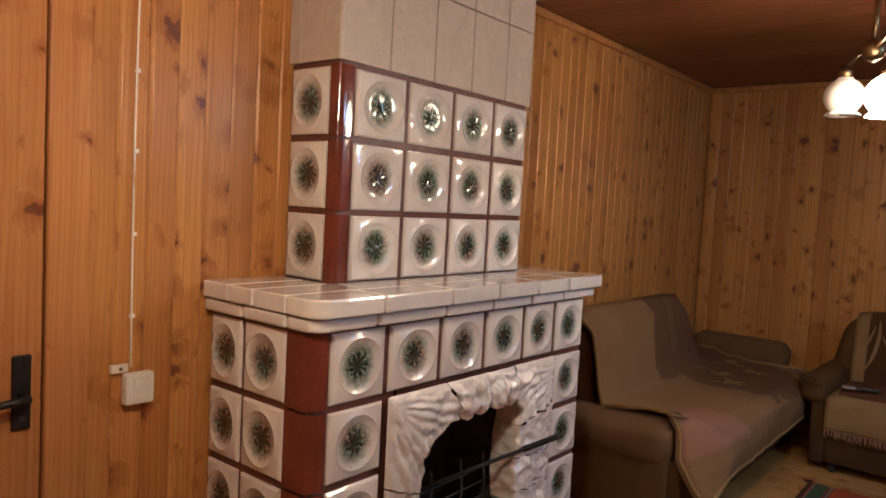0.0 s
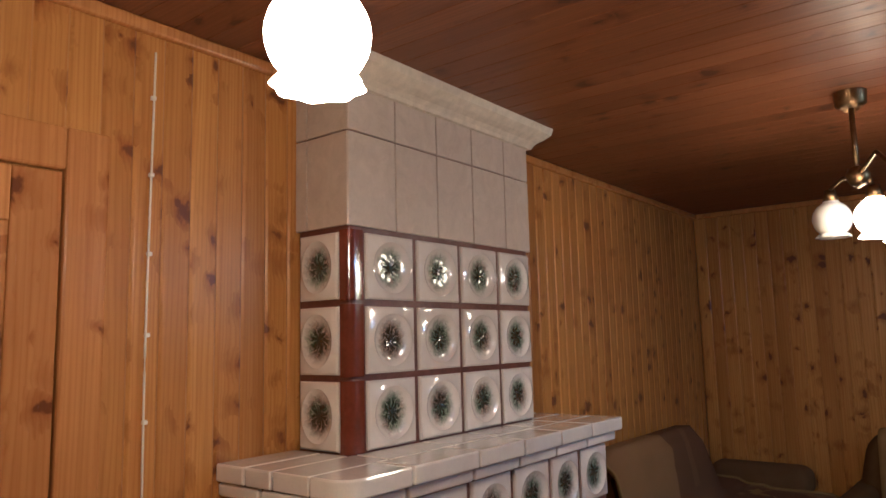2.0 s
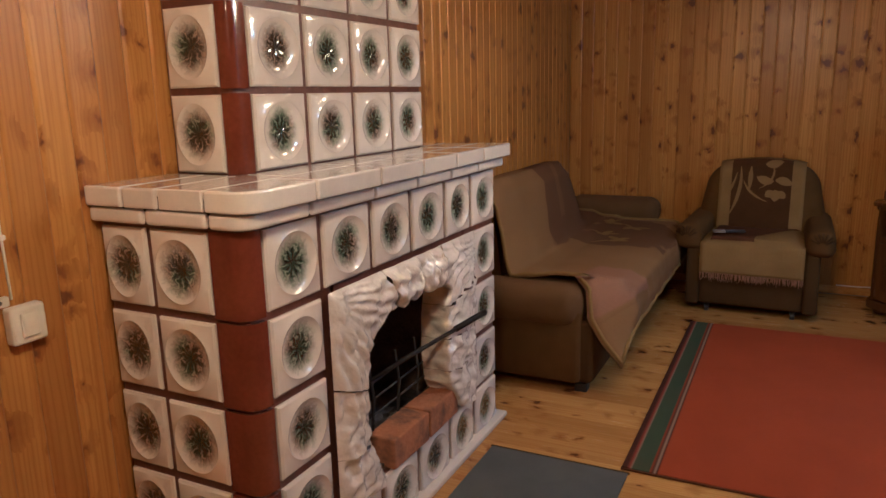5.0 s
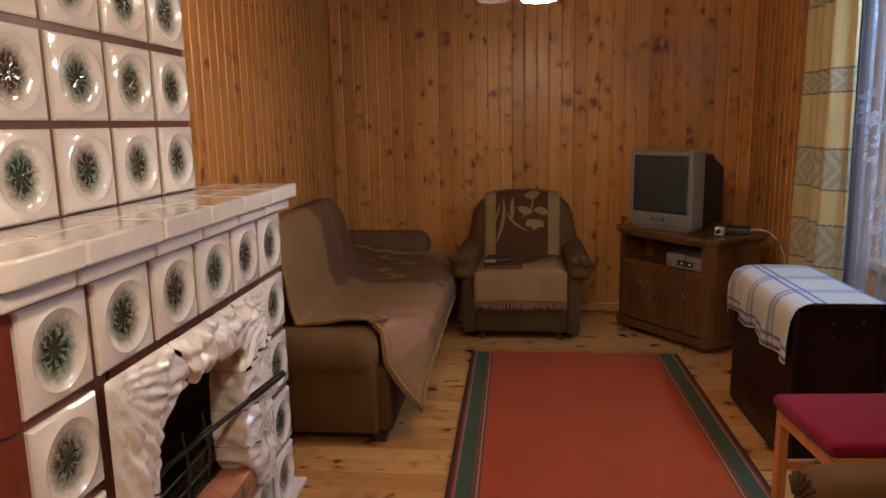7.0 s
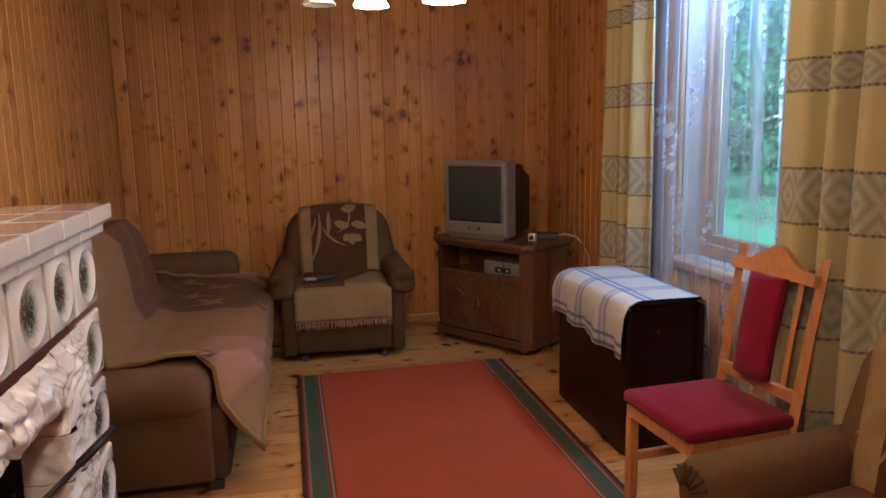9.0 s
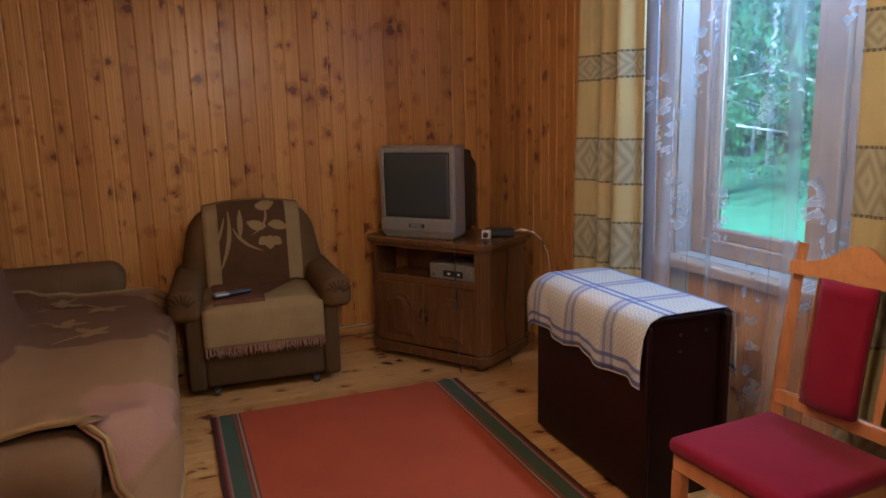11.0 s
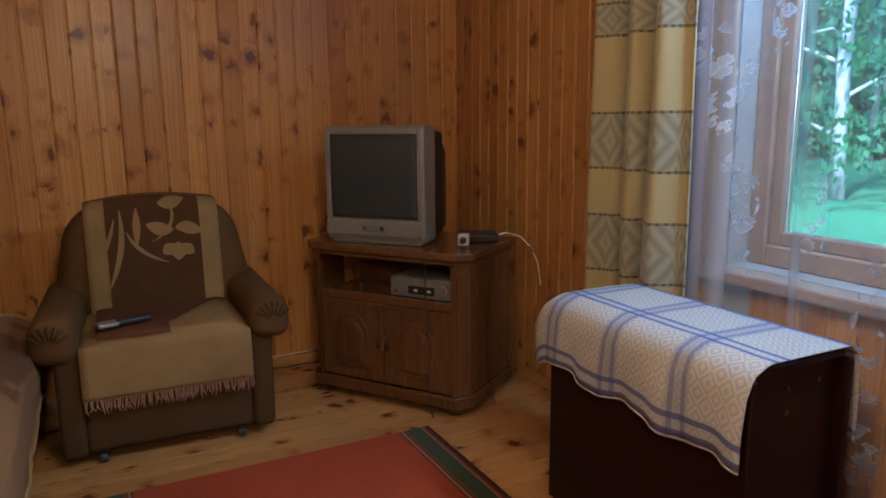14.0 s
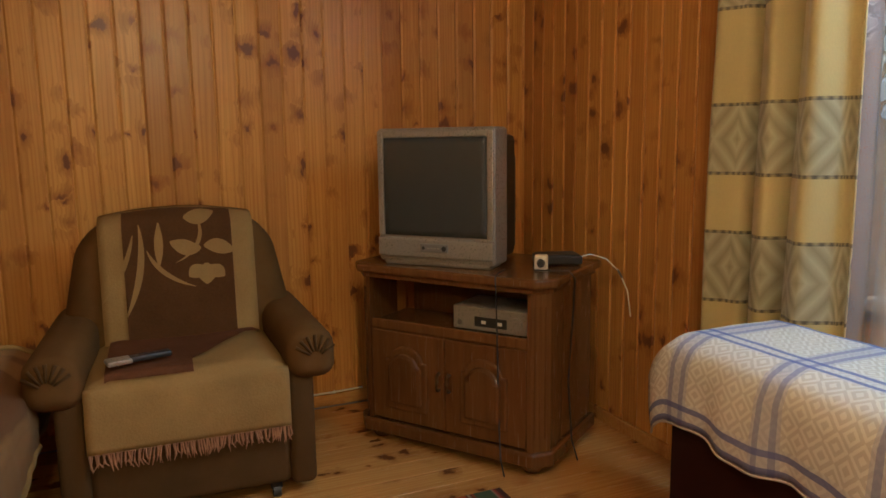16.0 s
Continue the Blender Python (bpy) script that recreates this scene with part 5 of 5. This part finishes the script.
vcr = thing("video_recorder", pose(2.03, 2.94, 0.489, 0, 0, -55) @ pose(0.165, 0.045, 0), "grey video recorder in the open cabinet niche", "player")
part("case", B((-0.15, 0.0, 0.006), (0.15, 0.20, 0.092), 0.005, 2), tv_grey, vcr)
part("display", B((-0.06, -0.003, 0.022), (0.07, 0.004, 0.058), 0.002, 1), tv_black, vcr, "black display window")
part("knob", tube(bmesh.new(), [(0.108, -0.012, 0.048), (0.108, 0.002, 0.048)], 0.024, 20), tv_grey, vcr, smooth=False)
part("socket", tube(bmesh.new(), [(-0.12, -0.004, 0.03), (-0.12, 0.002, 0.03)], 0.010, 12), grey_metal, vcr)
for x in (-0.03, 0.035):
    part("light_mark", B((x, -0.0045, 0.034), (x + 0.018, -0.0025, 0.046), 0.001, 1), white_plastic, vcr)
for x in (-0.12, 0.12):
    part("foot", B((x - 0.015, 0.02, 0.0), (x + 0.015, 0.05, 0.0065), 0.001, 1), tv_black, vcr)

rcv = thing("set_top_box", pose(2.47, 2.87, 0.7145, 0, 0, -20), "flat black receiver box on the cabinet top", "receiver")
part("case", B((-0.085, -0.055, 0.004), (0.085, 0.055, 0.036), 0.006, 2), tv_black, rcv)
part("lid", B((-0.075, -0.048, 0.0355), (0.075, 0.048, 0.040), 0.002, 1), tv_black, rcv)
plug = thing("plug_adapter", pose(2.355, 2.795, 0.7145, 0, 0, -35), "white socket adapter with black plugs on the cabinet", "adapter")
part("block", B((-0.024, -0.024, 0.0), (0.024, 0.024, 0.052), 0.007, 3), white_plastic, plug)
part("plug", tube(bmesh.new(), [(0.0, -0.023, 0.026), (0.0, -0.045, 0.024)], [0.016, 0.011], 12), tv_black, plug, "black plug")
cb = thing("white_lead", Matrix.Identity(4), "white lead running from the receiver down to the wall", "cable")
part("lead", tube(bmesh.new(), [(2.545, 2.845, 0.736), (2.60, 2.84, 0.745), (2.66, 2.82, 0.725), (2.705, 2.80, 0.675), (2.735, 2.785, 0.60), (2.745, 2.775, 0.50)], 0.0026, 6), white_plastic, cb, smooth=True)
part("ferrule", tube(bmesh.new(), [(2.70, 2.802, 0.682), (2.716, 2.795, 0.652)], 0.0045, 8), grey_metal, cb)
bc = thing("black_lead", Matrix.Identity(4), "thin black leads hanging over the cabinet front", "cable")
cm = pose(2.03, 2.94, 0, 0, 0, -55) @ Matrix.Diagonal((1, 1, 1.02, 1))
for nm, pts in (("front_lead", [(0.20, 0.10, 0.704), (0.22, 0.0, 0.706), (0.225, -0.024, 0.695), (0.228, -0.022, 0.60), (0.232, -0.020, 0.40), (0.236, -0.020, 0.2), (0.25, -0.034, 0.06), (0.27, -0.045, 0.006)]),
                ("side_lead", [(0.30, 0.14, 0.704), (0.42, 0.16, 0.707), (0.436, 0.18, 0.68), (0.420, 0.20, 0.5), (0.412, 0.19, 0.3), (0.425, 0.20, 0.08), (0.445, 0.21, 0.006)])):
    part(nm, tube(bmesh.new(), [cm @ Vector(p) for p in pts], 0.003, 6), tv_black, bc, smooth=True)

skc = thing("skirting_cable", Matrix.Identity(4), "short white cable lying on the skirting beside the cabinet", "cable")
part("cable", tube(bmesh.new(), [(1.66, YF - 0.010, 0.060), (1.78, YF - 0.011, 0.0605), (1.93, YF - 0.010, 0.064)], 0.004, 6), white_plastic, skc, smooth=True)
part("clip", B((1.79, YF - 0.017, 0.0555), (1.802, YF - 0.004, 0.066), 0.002, 1), white_plastic, skc)

# ---- folded table ----
TX0, TX1, TY0, TY1, TZ = 2.20, 2.56, 1.17, 1.93, 0.695
tab = thing("folding_table", Matrix.Identity(4), "dark veneered drop-leaf table folded narrow, under a plaid cloth", "table")
part("tabletop", B((TX0 + 0.03, TY0 + 0.004, TZ - 0.022), (TX1 - 0.03, TY1 - 0.004, TZ), 0.008, 2), table_wood, tab)
for x0, x1 in ((TX0, TX0 + 0.02), (TX1 - 0.02, TX1)):
    part("drop_leaf", B((x0, TY0, 0.02), (x1, TY1, TZ - 0.028), 0.004, 1), table_wood, tab)
for y0, y1 in ((TY0 + 0.03, TY0 + 0.05), (TY1 - 0.05, TY1 - 0.03)):
    b = bmesh.new()
    box(b, (TX0 + 0.024, y0, 0.0), (TX1 - 0.024, y1, TZ - 0.0235), 0.003, 1)
    part("end_panel", b, table_wood, tab)
for x, z in ((2.36, 0.615), (2.47, 0.620), (2.36, 0.555)):
    part("screw_cap", tube(bmesh.new(), [(x, TY0 + 0.027, z), (x, TY0 + 0.031, z)], 0.006, 10), brass, tab)

cloth = thing("plaid_tablecloth", Matrix.Identity(4), "white and blue plaid cloth draped over the folded table", "tablecloth")
CP = [(TX1 + 0.016, TZ - 0.26), (TX1 + 0.014, TZ - 0.10), (TX1 + 0.010, TZ - 0.03), (TX1 - 0.02, TZ + 0.003), (TX1 - 0.20, TZ + 0.005), (TX0 + 0.05, TZ + 0.005), (TX0 + 0.0, TZ - 0.018), (TX0 - 0.020, TZ - 0.06), (TX0 - 0.026, TZ - 0.14), (TX0 - 0.024, TZ - 0.21)]
CL = [0.0]
for a, b2 in zip(CP, CP[1:]):
    CL.append(CL[-1] + math.dist(a, b2))


def drape_cloth(u, v):
    s = v * CL[-1]
    k = max(i for i in range(len(CL) - 1) if CL[i] <= s + 1e-9)
    f = (s - CL[k]) / (CL[k + 1] - CL[k])
    x, z = CP[k][0] * (1 - f) + CP[k + 1][0] * f, CP[k][1] * (1 - f) + CP[k + 1][1] * f
    y = TY0 - 0.004 + (TY1 - TY0 + 0.075) * u
    hang = max(0.0, (TZ - 0.02 - z) / 0.2)
    z += -0.035 * hang * (1 - u) * (v > 0.5) + 0.010 * hang * math.sin(u * 17)
    x += hang * (0.010 * math.sin(u * 21 + 1) + 0.006 * math.sin(u * 47)) * (1 if v < 0.5 else -1)
    if u > 0.9:
        q = (u - 0.9) / 0.1
        z -= 0.055 * q * q
        x += 0.025 * q * hang * (1 if v > 0.5 else -1)
    y += 0.008 * noise.noise((u * 4, v * 5, 9)) * hang
    return ((x, y, z + 0.006 + 0.002 * noise.noise((u * 9, v * 9, 4))), (y, s))


part("cloth", thicken(grid(drape_cloth, 60, 44), 0.003), plaid, cloth, smooth=True)
part("hem", tube(bmesh.new(), [Vector(drape_cloth(k / 60, 0.999)[0]) for k in range(61)], 0.003, 6), plain("cloth_hem", (0.36, 0.31, 0.28), 0.9), cloth, "stitched hem", smooth=True)

# ---- wooden chair ----
chair = thing("dining_chair", pose(2.225, 0.625, 0, 0, 0, -86), "light wooden dining chair with a red velvet seat and back panel", "chair")
part("seat", B((-0.205, -0.21, 0.425), (0.205, 0.20, 0.475), 0.022, 4), red_velvet, chair, "padded crimson velvet seat", smooth=True)
part("seat_frame", B((-0.195, -0.195, 0.375), (0.195, 0.19, 0.426), 0.004, 1), chair_wood, chair)
for x in (-0.18, 0.18):
    part("leg", B((x - 0.018, -0.195, 0.0), (x + 0.018, -0.159, 0.376), 0.006, 2), chair_wood, chair)
    part("back_post", tube(bmesh.new(), [(x * 1.03, 0.20, 0.0), (x * 1.03, 0.195, 0.40), (x * 1.06, 0.235, 0.70), (x * 1.08, 0.285, 0.985)], [0.020, 0.023, 0.022, 0.019], 4), chair_wood, chair)
    part("side_stretcher", B((x - 0.010, -0.16, 0.20), (x + 0.010, 0.19, 0.235), 0.004, 1), chair_wood, chair)


def back_at(z):
    return 0.195 + 0.04 * max(0, (z - 0.40)) / 0.30 if z < 0.70 else 0.235 + 0.05 * (z - 0.70) / 0.285


def crest(u, v):
    x = -0.20 + 0.40 * u
    lo = 0.895
    hi = 0.945 + 0.045 * math.cos(math.pi * (u - 0.5)) ** 6 + 0.012 * math.cos(2 * math.pi * (u - 0.5))
    z = lo + (hi - lo) * v
    return ((x, back_at(z) + 0.014 * math.sin(math.pi * u) - 0.012, z), (u, v))


part("crest_rail", thicken(grid(crest, 24, 4), 0.024), chair_wood, chair)
part("lower_rail", B((-0.185, 0.190, 0.505), (0.185, 0.212, 0.550), 0.006, 2), chair_wood, chair)
pad = grid(lambda u, v: ((-0.075 + 0.15 * u, back_at(0.54 + 0.365 * v) - 0.018 - 0.012 * math.sin(math.pi * u), 0.545 + 0.355 * v), (u, v)), 8, 10)
part("back_pad", thicken(pad, 0.03), red_velvet, chair, "crimson velvet back panel", smooth=True)
for x in (-0.115, 0.115):
    part("slat", tube(bmesh.new(), [(x, back_at(z), z) for z in (0.545, 0.66, 0.78, 0.90)], 0.012, 4), chair_wood, chair)

# ---- curtains ----
def curtain(y0, y1, folds, x0, depth, seed, z0=0.03, z1=2.38):
    w = y1 - y0

    def f(u, v):
        ph = u * folds * 2 * math.pi
        z = z0 + (z1 - z0) * v
        d = depth * (0.65 + 0.35 * (1 - v)) * (math.sin(ph + 0.5 * math.sin(ph * 0.5 + seed) + 0.6 * noise.noise((u * 3, v * 2, seed))) + 0.25 * math.sin(2.3 * ph + seed))
        y = y0 + w * u + 0.012 * noise.noise((u * 5, v * 3, seed + 2)) + 0.25 * depth * math.cos(ph)
        return ((x0 + d, y, z), (u * w * 1.8, z))
    return thicken(grid(f, folds * 22, 36), 0.003)


for y0, y1, folds, seed, lab in ((1.79, 2.21, 3, 1.0, "straw-yellow curtain with grey woven bands, drawn aside near the television"), (0.08, 0.74, 4, 4.2, "straw-yellow curtain with grey woven bands, drawn aside behind the wooden chair")):
    cu = thing("curtain", Matrix.Identity(4), lab, "curtain", group="window curtains")
    part("panel", curtain(y0, y1, folds, 2.60, 0.052, seed), curtain_mat, cu, smooth=True)
    part("heading", B((2.58, y0 + 0.01, 2.375), (2.62, y1 - 0.01, 2.40), 0.004, 1), curtain_mat, cu)
tu = thing("net_curtain", Matrix.Identity(4), "white translucent net curtain with embroidered flowers at the window", "curtain")


def net(u, v):
    ph = u * 13 * 2 * math.pi
    z = 0.04 + 2.34 * v
    return ((2.70 + 0.018 * math.sin(ph + 1.5 * noise.noise((u * 6, v * 1.5, 1))) * (1.2 - 0.4 * v), 0.50 + 1.40 * u + 0.010 * math.cos(ph), z), (u * 1.9, z))


nt_ob = part("net", grid(net, 160, 24), tulle_mat, tu, smooth=True)
nt_ob.visible_shadow = False
part("net_heading", B((2.693, 0.50, 2.376), (2.708, 1.90, 2.395), 0.003, 1), curtain_mat, tu)
rail = thing("curtain_rail", Matrix.Identity(4), "plain two-track ceiling rail that carries the curtains", "rail")
for x in (2.60, 2.70):
    part("track", B((x - 0.012, 0.05, 2.40), (x + 0.012, 2.30, ZC - 0.001), 0.003, 1), door_pine, rail)

# ---- lamps ----
def globe_shade(parent, at, mat, R=0.082):
    x, y, z = at
    prof = [(0.030, R + 0.012), (0.034, R * 0.93)] + [(R * math.sin(t), R * math.cos(t)) for t in [math.pi * k / 16 for k in range(3, 14)]] + [(R * 0.42, -R * 0.90)]
    g = part("shade", lathe(bmesh.new(), prof, 28, (x, y, z)), mat, parent, "round opal glass shade", smooth=True)
    sk = bmesh.new()
    n = 48
    rows = []
    for rr, dz in ((0.55, -0.72), (0.72, -0.82), (0.86, -1.0)):
        rows.append([sk.verts.new((x + R * rr * (1 + 0.06 * math.sin(8 * t) * (rr > 0.6)) * math.cos(t), y + R * rr * (1 + 0.06 * math.sin(8 * t) * (rr > 0.6)) * math.sin(t), z + R * dz)) for t in [2 * math.pi * k / n for k in range(n)]])
    for a, b2 in zip(rows, rows[1:]):
        for k in range(n):
            sk.faces.new((a[k], a[(k + 1) % n], b2[(k + 1) % n], b2[k]))
    part("frill", thicken(sk, 0.003), mat, g, "scalloped glass frill", smooth=True)
    part("holder", tube(bmesh.new(), [(x, y, z + R * 0.98), (x, y, z + R + 0.05)], [0.034, 0.022], 14), brass, parent, smooth=True)
    return (x, y, z + R + 0.05)


far_lamp = thing("chandelier", Matrix.Identity(4), "brass ceiling chandelier with round opal globes, one of them unlit", "chandelier")
CX, CY = 1.19, 1.22
part("canopy", lathe(bmesh.new(), [(0.0, 0.0), (0.03, -0.07), (0.055, -0.05), (0.06, 0.0)], 20, (CX, CY, ZC - 0.0005)), brass, far_lamp, smooth=True)
part("stem", tube(bmesh.new(), [(CX, CY, ZC - 0.06), (CX, CY, 2.13)], 0.010, 10), brass, far_lamp, smooth=True)
part("hub", lathe(bmesh.new(), [(0.0, -0.05), (0.03, -0.03), (0.045, 0.0), (0.03, 0.03), (0.0, 0.04)], 20, (CX, CY, 2.13)), brass, far_lamp, smooth=True)
for at, m2 in (((1.21, 1.48, 2.00), lamp_on), ((1.015, 1.70, 2.04), lamp_off), ((1.365, 0.83, 1.91), lamp_bright)):
    tp = globe_shade(far_lamp, at, m2)
    part("arm", tube(bmesh.new(), [(CX, CY, 2.13), ((CX + tp[0]) / 2, (CY + tp[1]) / 2, 2.17), tp], 0.008, 8), brass, far_lamp, smooth=True)
near_lamp = thing("ceiling_lamp", Matrix.Identity(4), "lit opal globe ceiling lamp on a short brass stem", "lamp")
tp = globe_shade(near_lamp, (0.90, -1.25, 1.950), lamp_near, 0.070)
part("stem", tube(bmesh.new(), [tp, (tp[0], tp[1], ZC - 0.03)], 0.009, 10), brass, near_lamp, smooth=True)
part("canopy", lathe(bmesh.new(), [(0.0, -0.04), (0.03, -0.038), (0.055, -0.02), (0.06, 0.0)], 20, (tp[0], tp[1], ZC - 0.0005)), brass, near_lamp, smooth=True)

# ---- garden beyond the window ----
gb = bmesh.new()
bmesh.ops.create_grid(gb, x_segments=40, y_segments=40, size=300)
for v in gb.verts:
    v.co.z = -0.55
ground = tagged(ob_from("ground", gb, grass_mat), "mown green lawn outside the window", "ground", kind="structure")


def tree(at, hgt, spread, seed, name="tree"):
    rnd = random.Random(seed)
    t = thing(name, pose(*at), "tall garden tree with a pale trunk and loose green crown", "tree", group="garden trees")
    tr = bmesh.new()
    bend = rnd.uniform(-0.3, 0.3)
    tube(tr, [(0, 0, 0), (bend * 0.3, 0.1, hgt * 0.3), (bend, 0.0, hgt * 0.65), (bend * 1.2, 0.1, hgt)], [0.17, 0.14, 0.09, 0.02], 10)
    for k in range(14):
        z = hgt * rnd.uniform(0.12, 0.9)
        a = rnd.uniform(0, 2 * math.pi)
        ln = spread * rnd.uniform(0.5, 1.0) * (1.1 - z / hgt * 0.6)
        tube(tr, [(bend * z / hgt, 0, z), (bend * z / hgt + 0.5 * ln * math.cos(a), 0.5 * ln * math.sin(a), z + 0.18 * ln), (bend * z / hgt + ln * math.cos(a), ln * math.sin(a), z + 0.1 * ln)], [0.05, 0.03, 0.008], 6)
    part("trunk", tr, bark, t, smooth=True)
    co, fc = [], []
    for _ in range(150):
        z = hgt * rnd.uniform(0.10, 1.0)
        a, q = rnd.uniform(0, 2 * math.pi), rnd.random() ** 0.6
        rr = spread * q * (1.15 - 0.75 * z / hgt)
        c = Vector((rr * math.cos(a), rr * math.sin(a), z))
        for _ in range(26):
            p = c + Vector((rnd.gauss(0, 0.33), rnd.gauss(0, 0.33), rnd.gauss(0, 0.22)))
            e = Euler((rnd.uniform(0, 6.3), rnd.uniform(0, 6.3), rnd.uniform(0, 6.3))).to_matrix()
            s = rnd.uniform(0.06, 0.13)
            i = len(co)
            co += [p + e @ Vector(v) * s for v in ((-1, 0, 0), (0, -0.5, 0), (1.1, 0, 0), (0, 0.5, 0))]
            fc.append((i, i + 1, i + 2, i + 3))
    me = bpy.data.meshes.new("crown")
    me.from_pydata([tuple(c) for c in co], [], fc)
    me.materials.append(leaves)
    cr = new("crown", me)
    cr.parent = t
    return t


tree((11.0, 11.5, -0.55), 9.0, 2.6, 3)
tree((14.0, 16.5, -0.55), 11.0, 3.2, 4)
tree((15.5, 10.0, -0.55), 10.0, 3.0, 5)
tree((9.0, 15.5, -0.55), 9.5, 2.8, 6)
tree((18.0, 14.0, -0.55), 12.0, 3.6, 7)
tree((13.0, 21.0, -0.55), 12.0, 3.6, 8)
tree((21.0, 19.0, -0.55), 13.0, 4.2, 9)
tree((20.0, 8.0, -0.55), 12.0, 4.0, 10)
tree((17.0, 26.0, -0.55), 13.0, 4.2, 11)
# far woods, too many to count
rnd = random.Random(21)
co, fc = [], []
for k in range(30000):
    a = rnd.uniform(-0.5, 1.55)
    r = rnd.uniform(30, 40)
    p = Vector((2.7 + r * math.cos(a), 1 + r * math.sin(a), -0.5 + 13 * rnd.random() ** 0.8))
    e = Euler((rnd.uniform(0, 6.3), rnd.uniform(0, 6.3), rnd.uniform(0, 6.3))).to_matrix()
    s = rnd.uniform(0.35, 0.8)
    i = len(co)
    co += [p + e @ Vector(v) * s for v in ((-1, 0, 0), (0, -0.6, 0), (1, 0, 0), (0, 0.6, 0))]
    fc.append((i, i + 1, i + 2, i + 3))
me = bpy.data.meshes.new("far_woods")
me.from_pydata([tuple(c) for c in co], [], fc)
me.materials.append(leaves)
tagged(new("far_woods", me), "dense green woodland edge beyond the lawn", "woods", kind="stuff")

for nm, y0, y1 in (("trim_corner_far", YF - 0.007, YF + 0.004), ("trim_corner_back", YN - 0.004, YN + 0.007)):
    slab(nm, (XR - 0.007, y0, 0.055), (XR + 0.004, y1, ZC - 0.042), wall_pine, "slim pine bead in the corner of the boards", 0.003)

# ---- lining boards and floor boards, last ----
PW = 0.0885
Rz = lambda a: Matrix.Rotation(radians(a), 4, 'Z')
nb = int((YF - YN) / PW)
boards(wall_west, wall_pine, (XL - 0.0155, YN + PW / 2, 0.0), (0, (YF - YN) / nb, 0), nb, ZC - 0.001, Matrix.Identity(4), (YF - YN) / nb)
boards(wall_north, wall_pine, (XL + 0.0446, YF + 0.0155, 0.0), (0.08915, 0, 0), 34, ZC - 0.001, Rz(-90), 0.08915)
boards(wall_south, wall_pine, (XL + 0.046, YN - 0.0155, 0.0), (0.0889, 0, 0), 34, ZC - 0.001, Rz(90), 0.0889)
k0 = int((WY0 - 0.02 - YN) / PW)
boards(wall_east, wall_pine, (XR + 0.0155, YN + PW / 2, 0.0), (0, PW, 0), k0, ZC - 0.001, Rz(180), PW)
k1 = int((YF - WY1 - 0.02) / PW)
boards(wall_east, wall_pine, (XR + 0.0155, YF - PW / 2, 0.0), (0, -PW, 0), k1, ZC - 0.001, Rz(180), PW)
boards(wall_east, wall_pine, (XR + 0.0155, WY0 + 0.03, 0.0), (0, PW, 0), 15, WZ0 - 0.05, Rz(180), PW)

FW = 0.112
fb = bmesh.new()
box(fb, (XL + 0.001, -FW / 2 + 0.0004, -0.0215), (XR - 0.001, FW / 2 - 0.0004, 0.0), 0.0009, 1)
fme = bpy.data.meshes.new("floor_board")
fb.to_mesh(fme)
fb.free()
fme.materials.append(floor_pine)
for k in range(int((YF - YN) / FW)):
    ob = new("floor_board", fme)
    ob.parent = floor
    ob.matrix_basis = Matrix.Translation((0, YN + FW * (k + 0.5), 0))
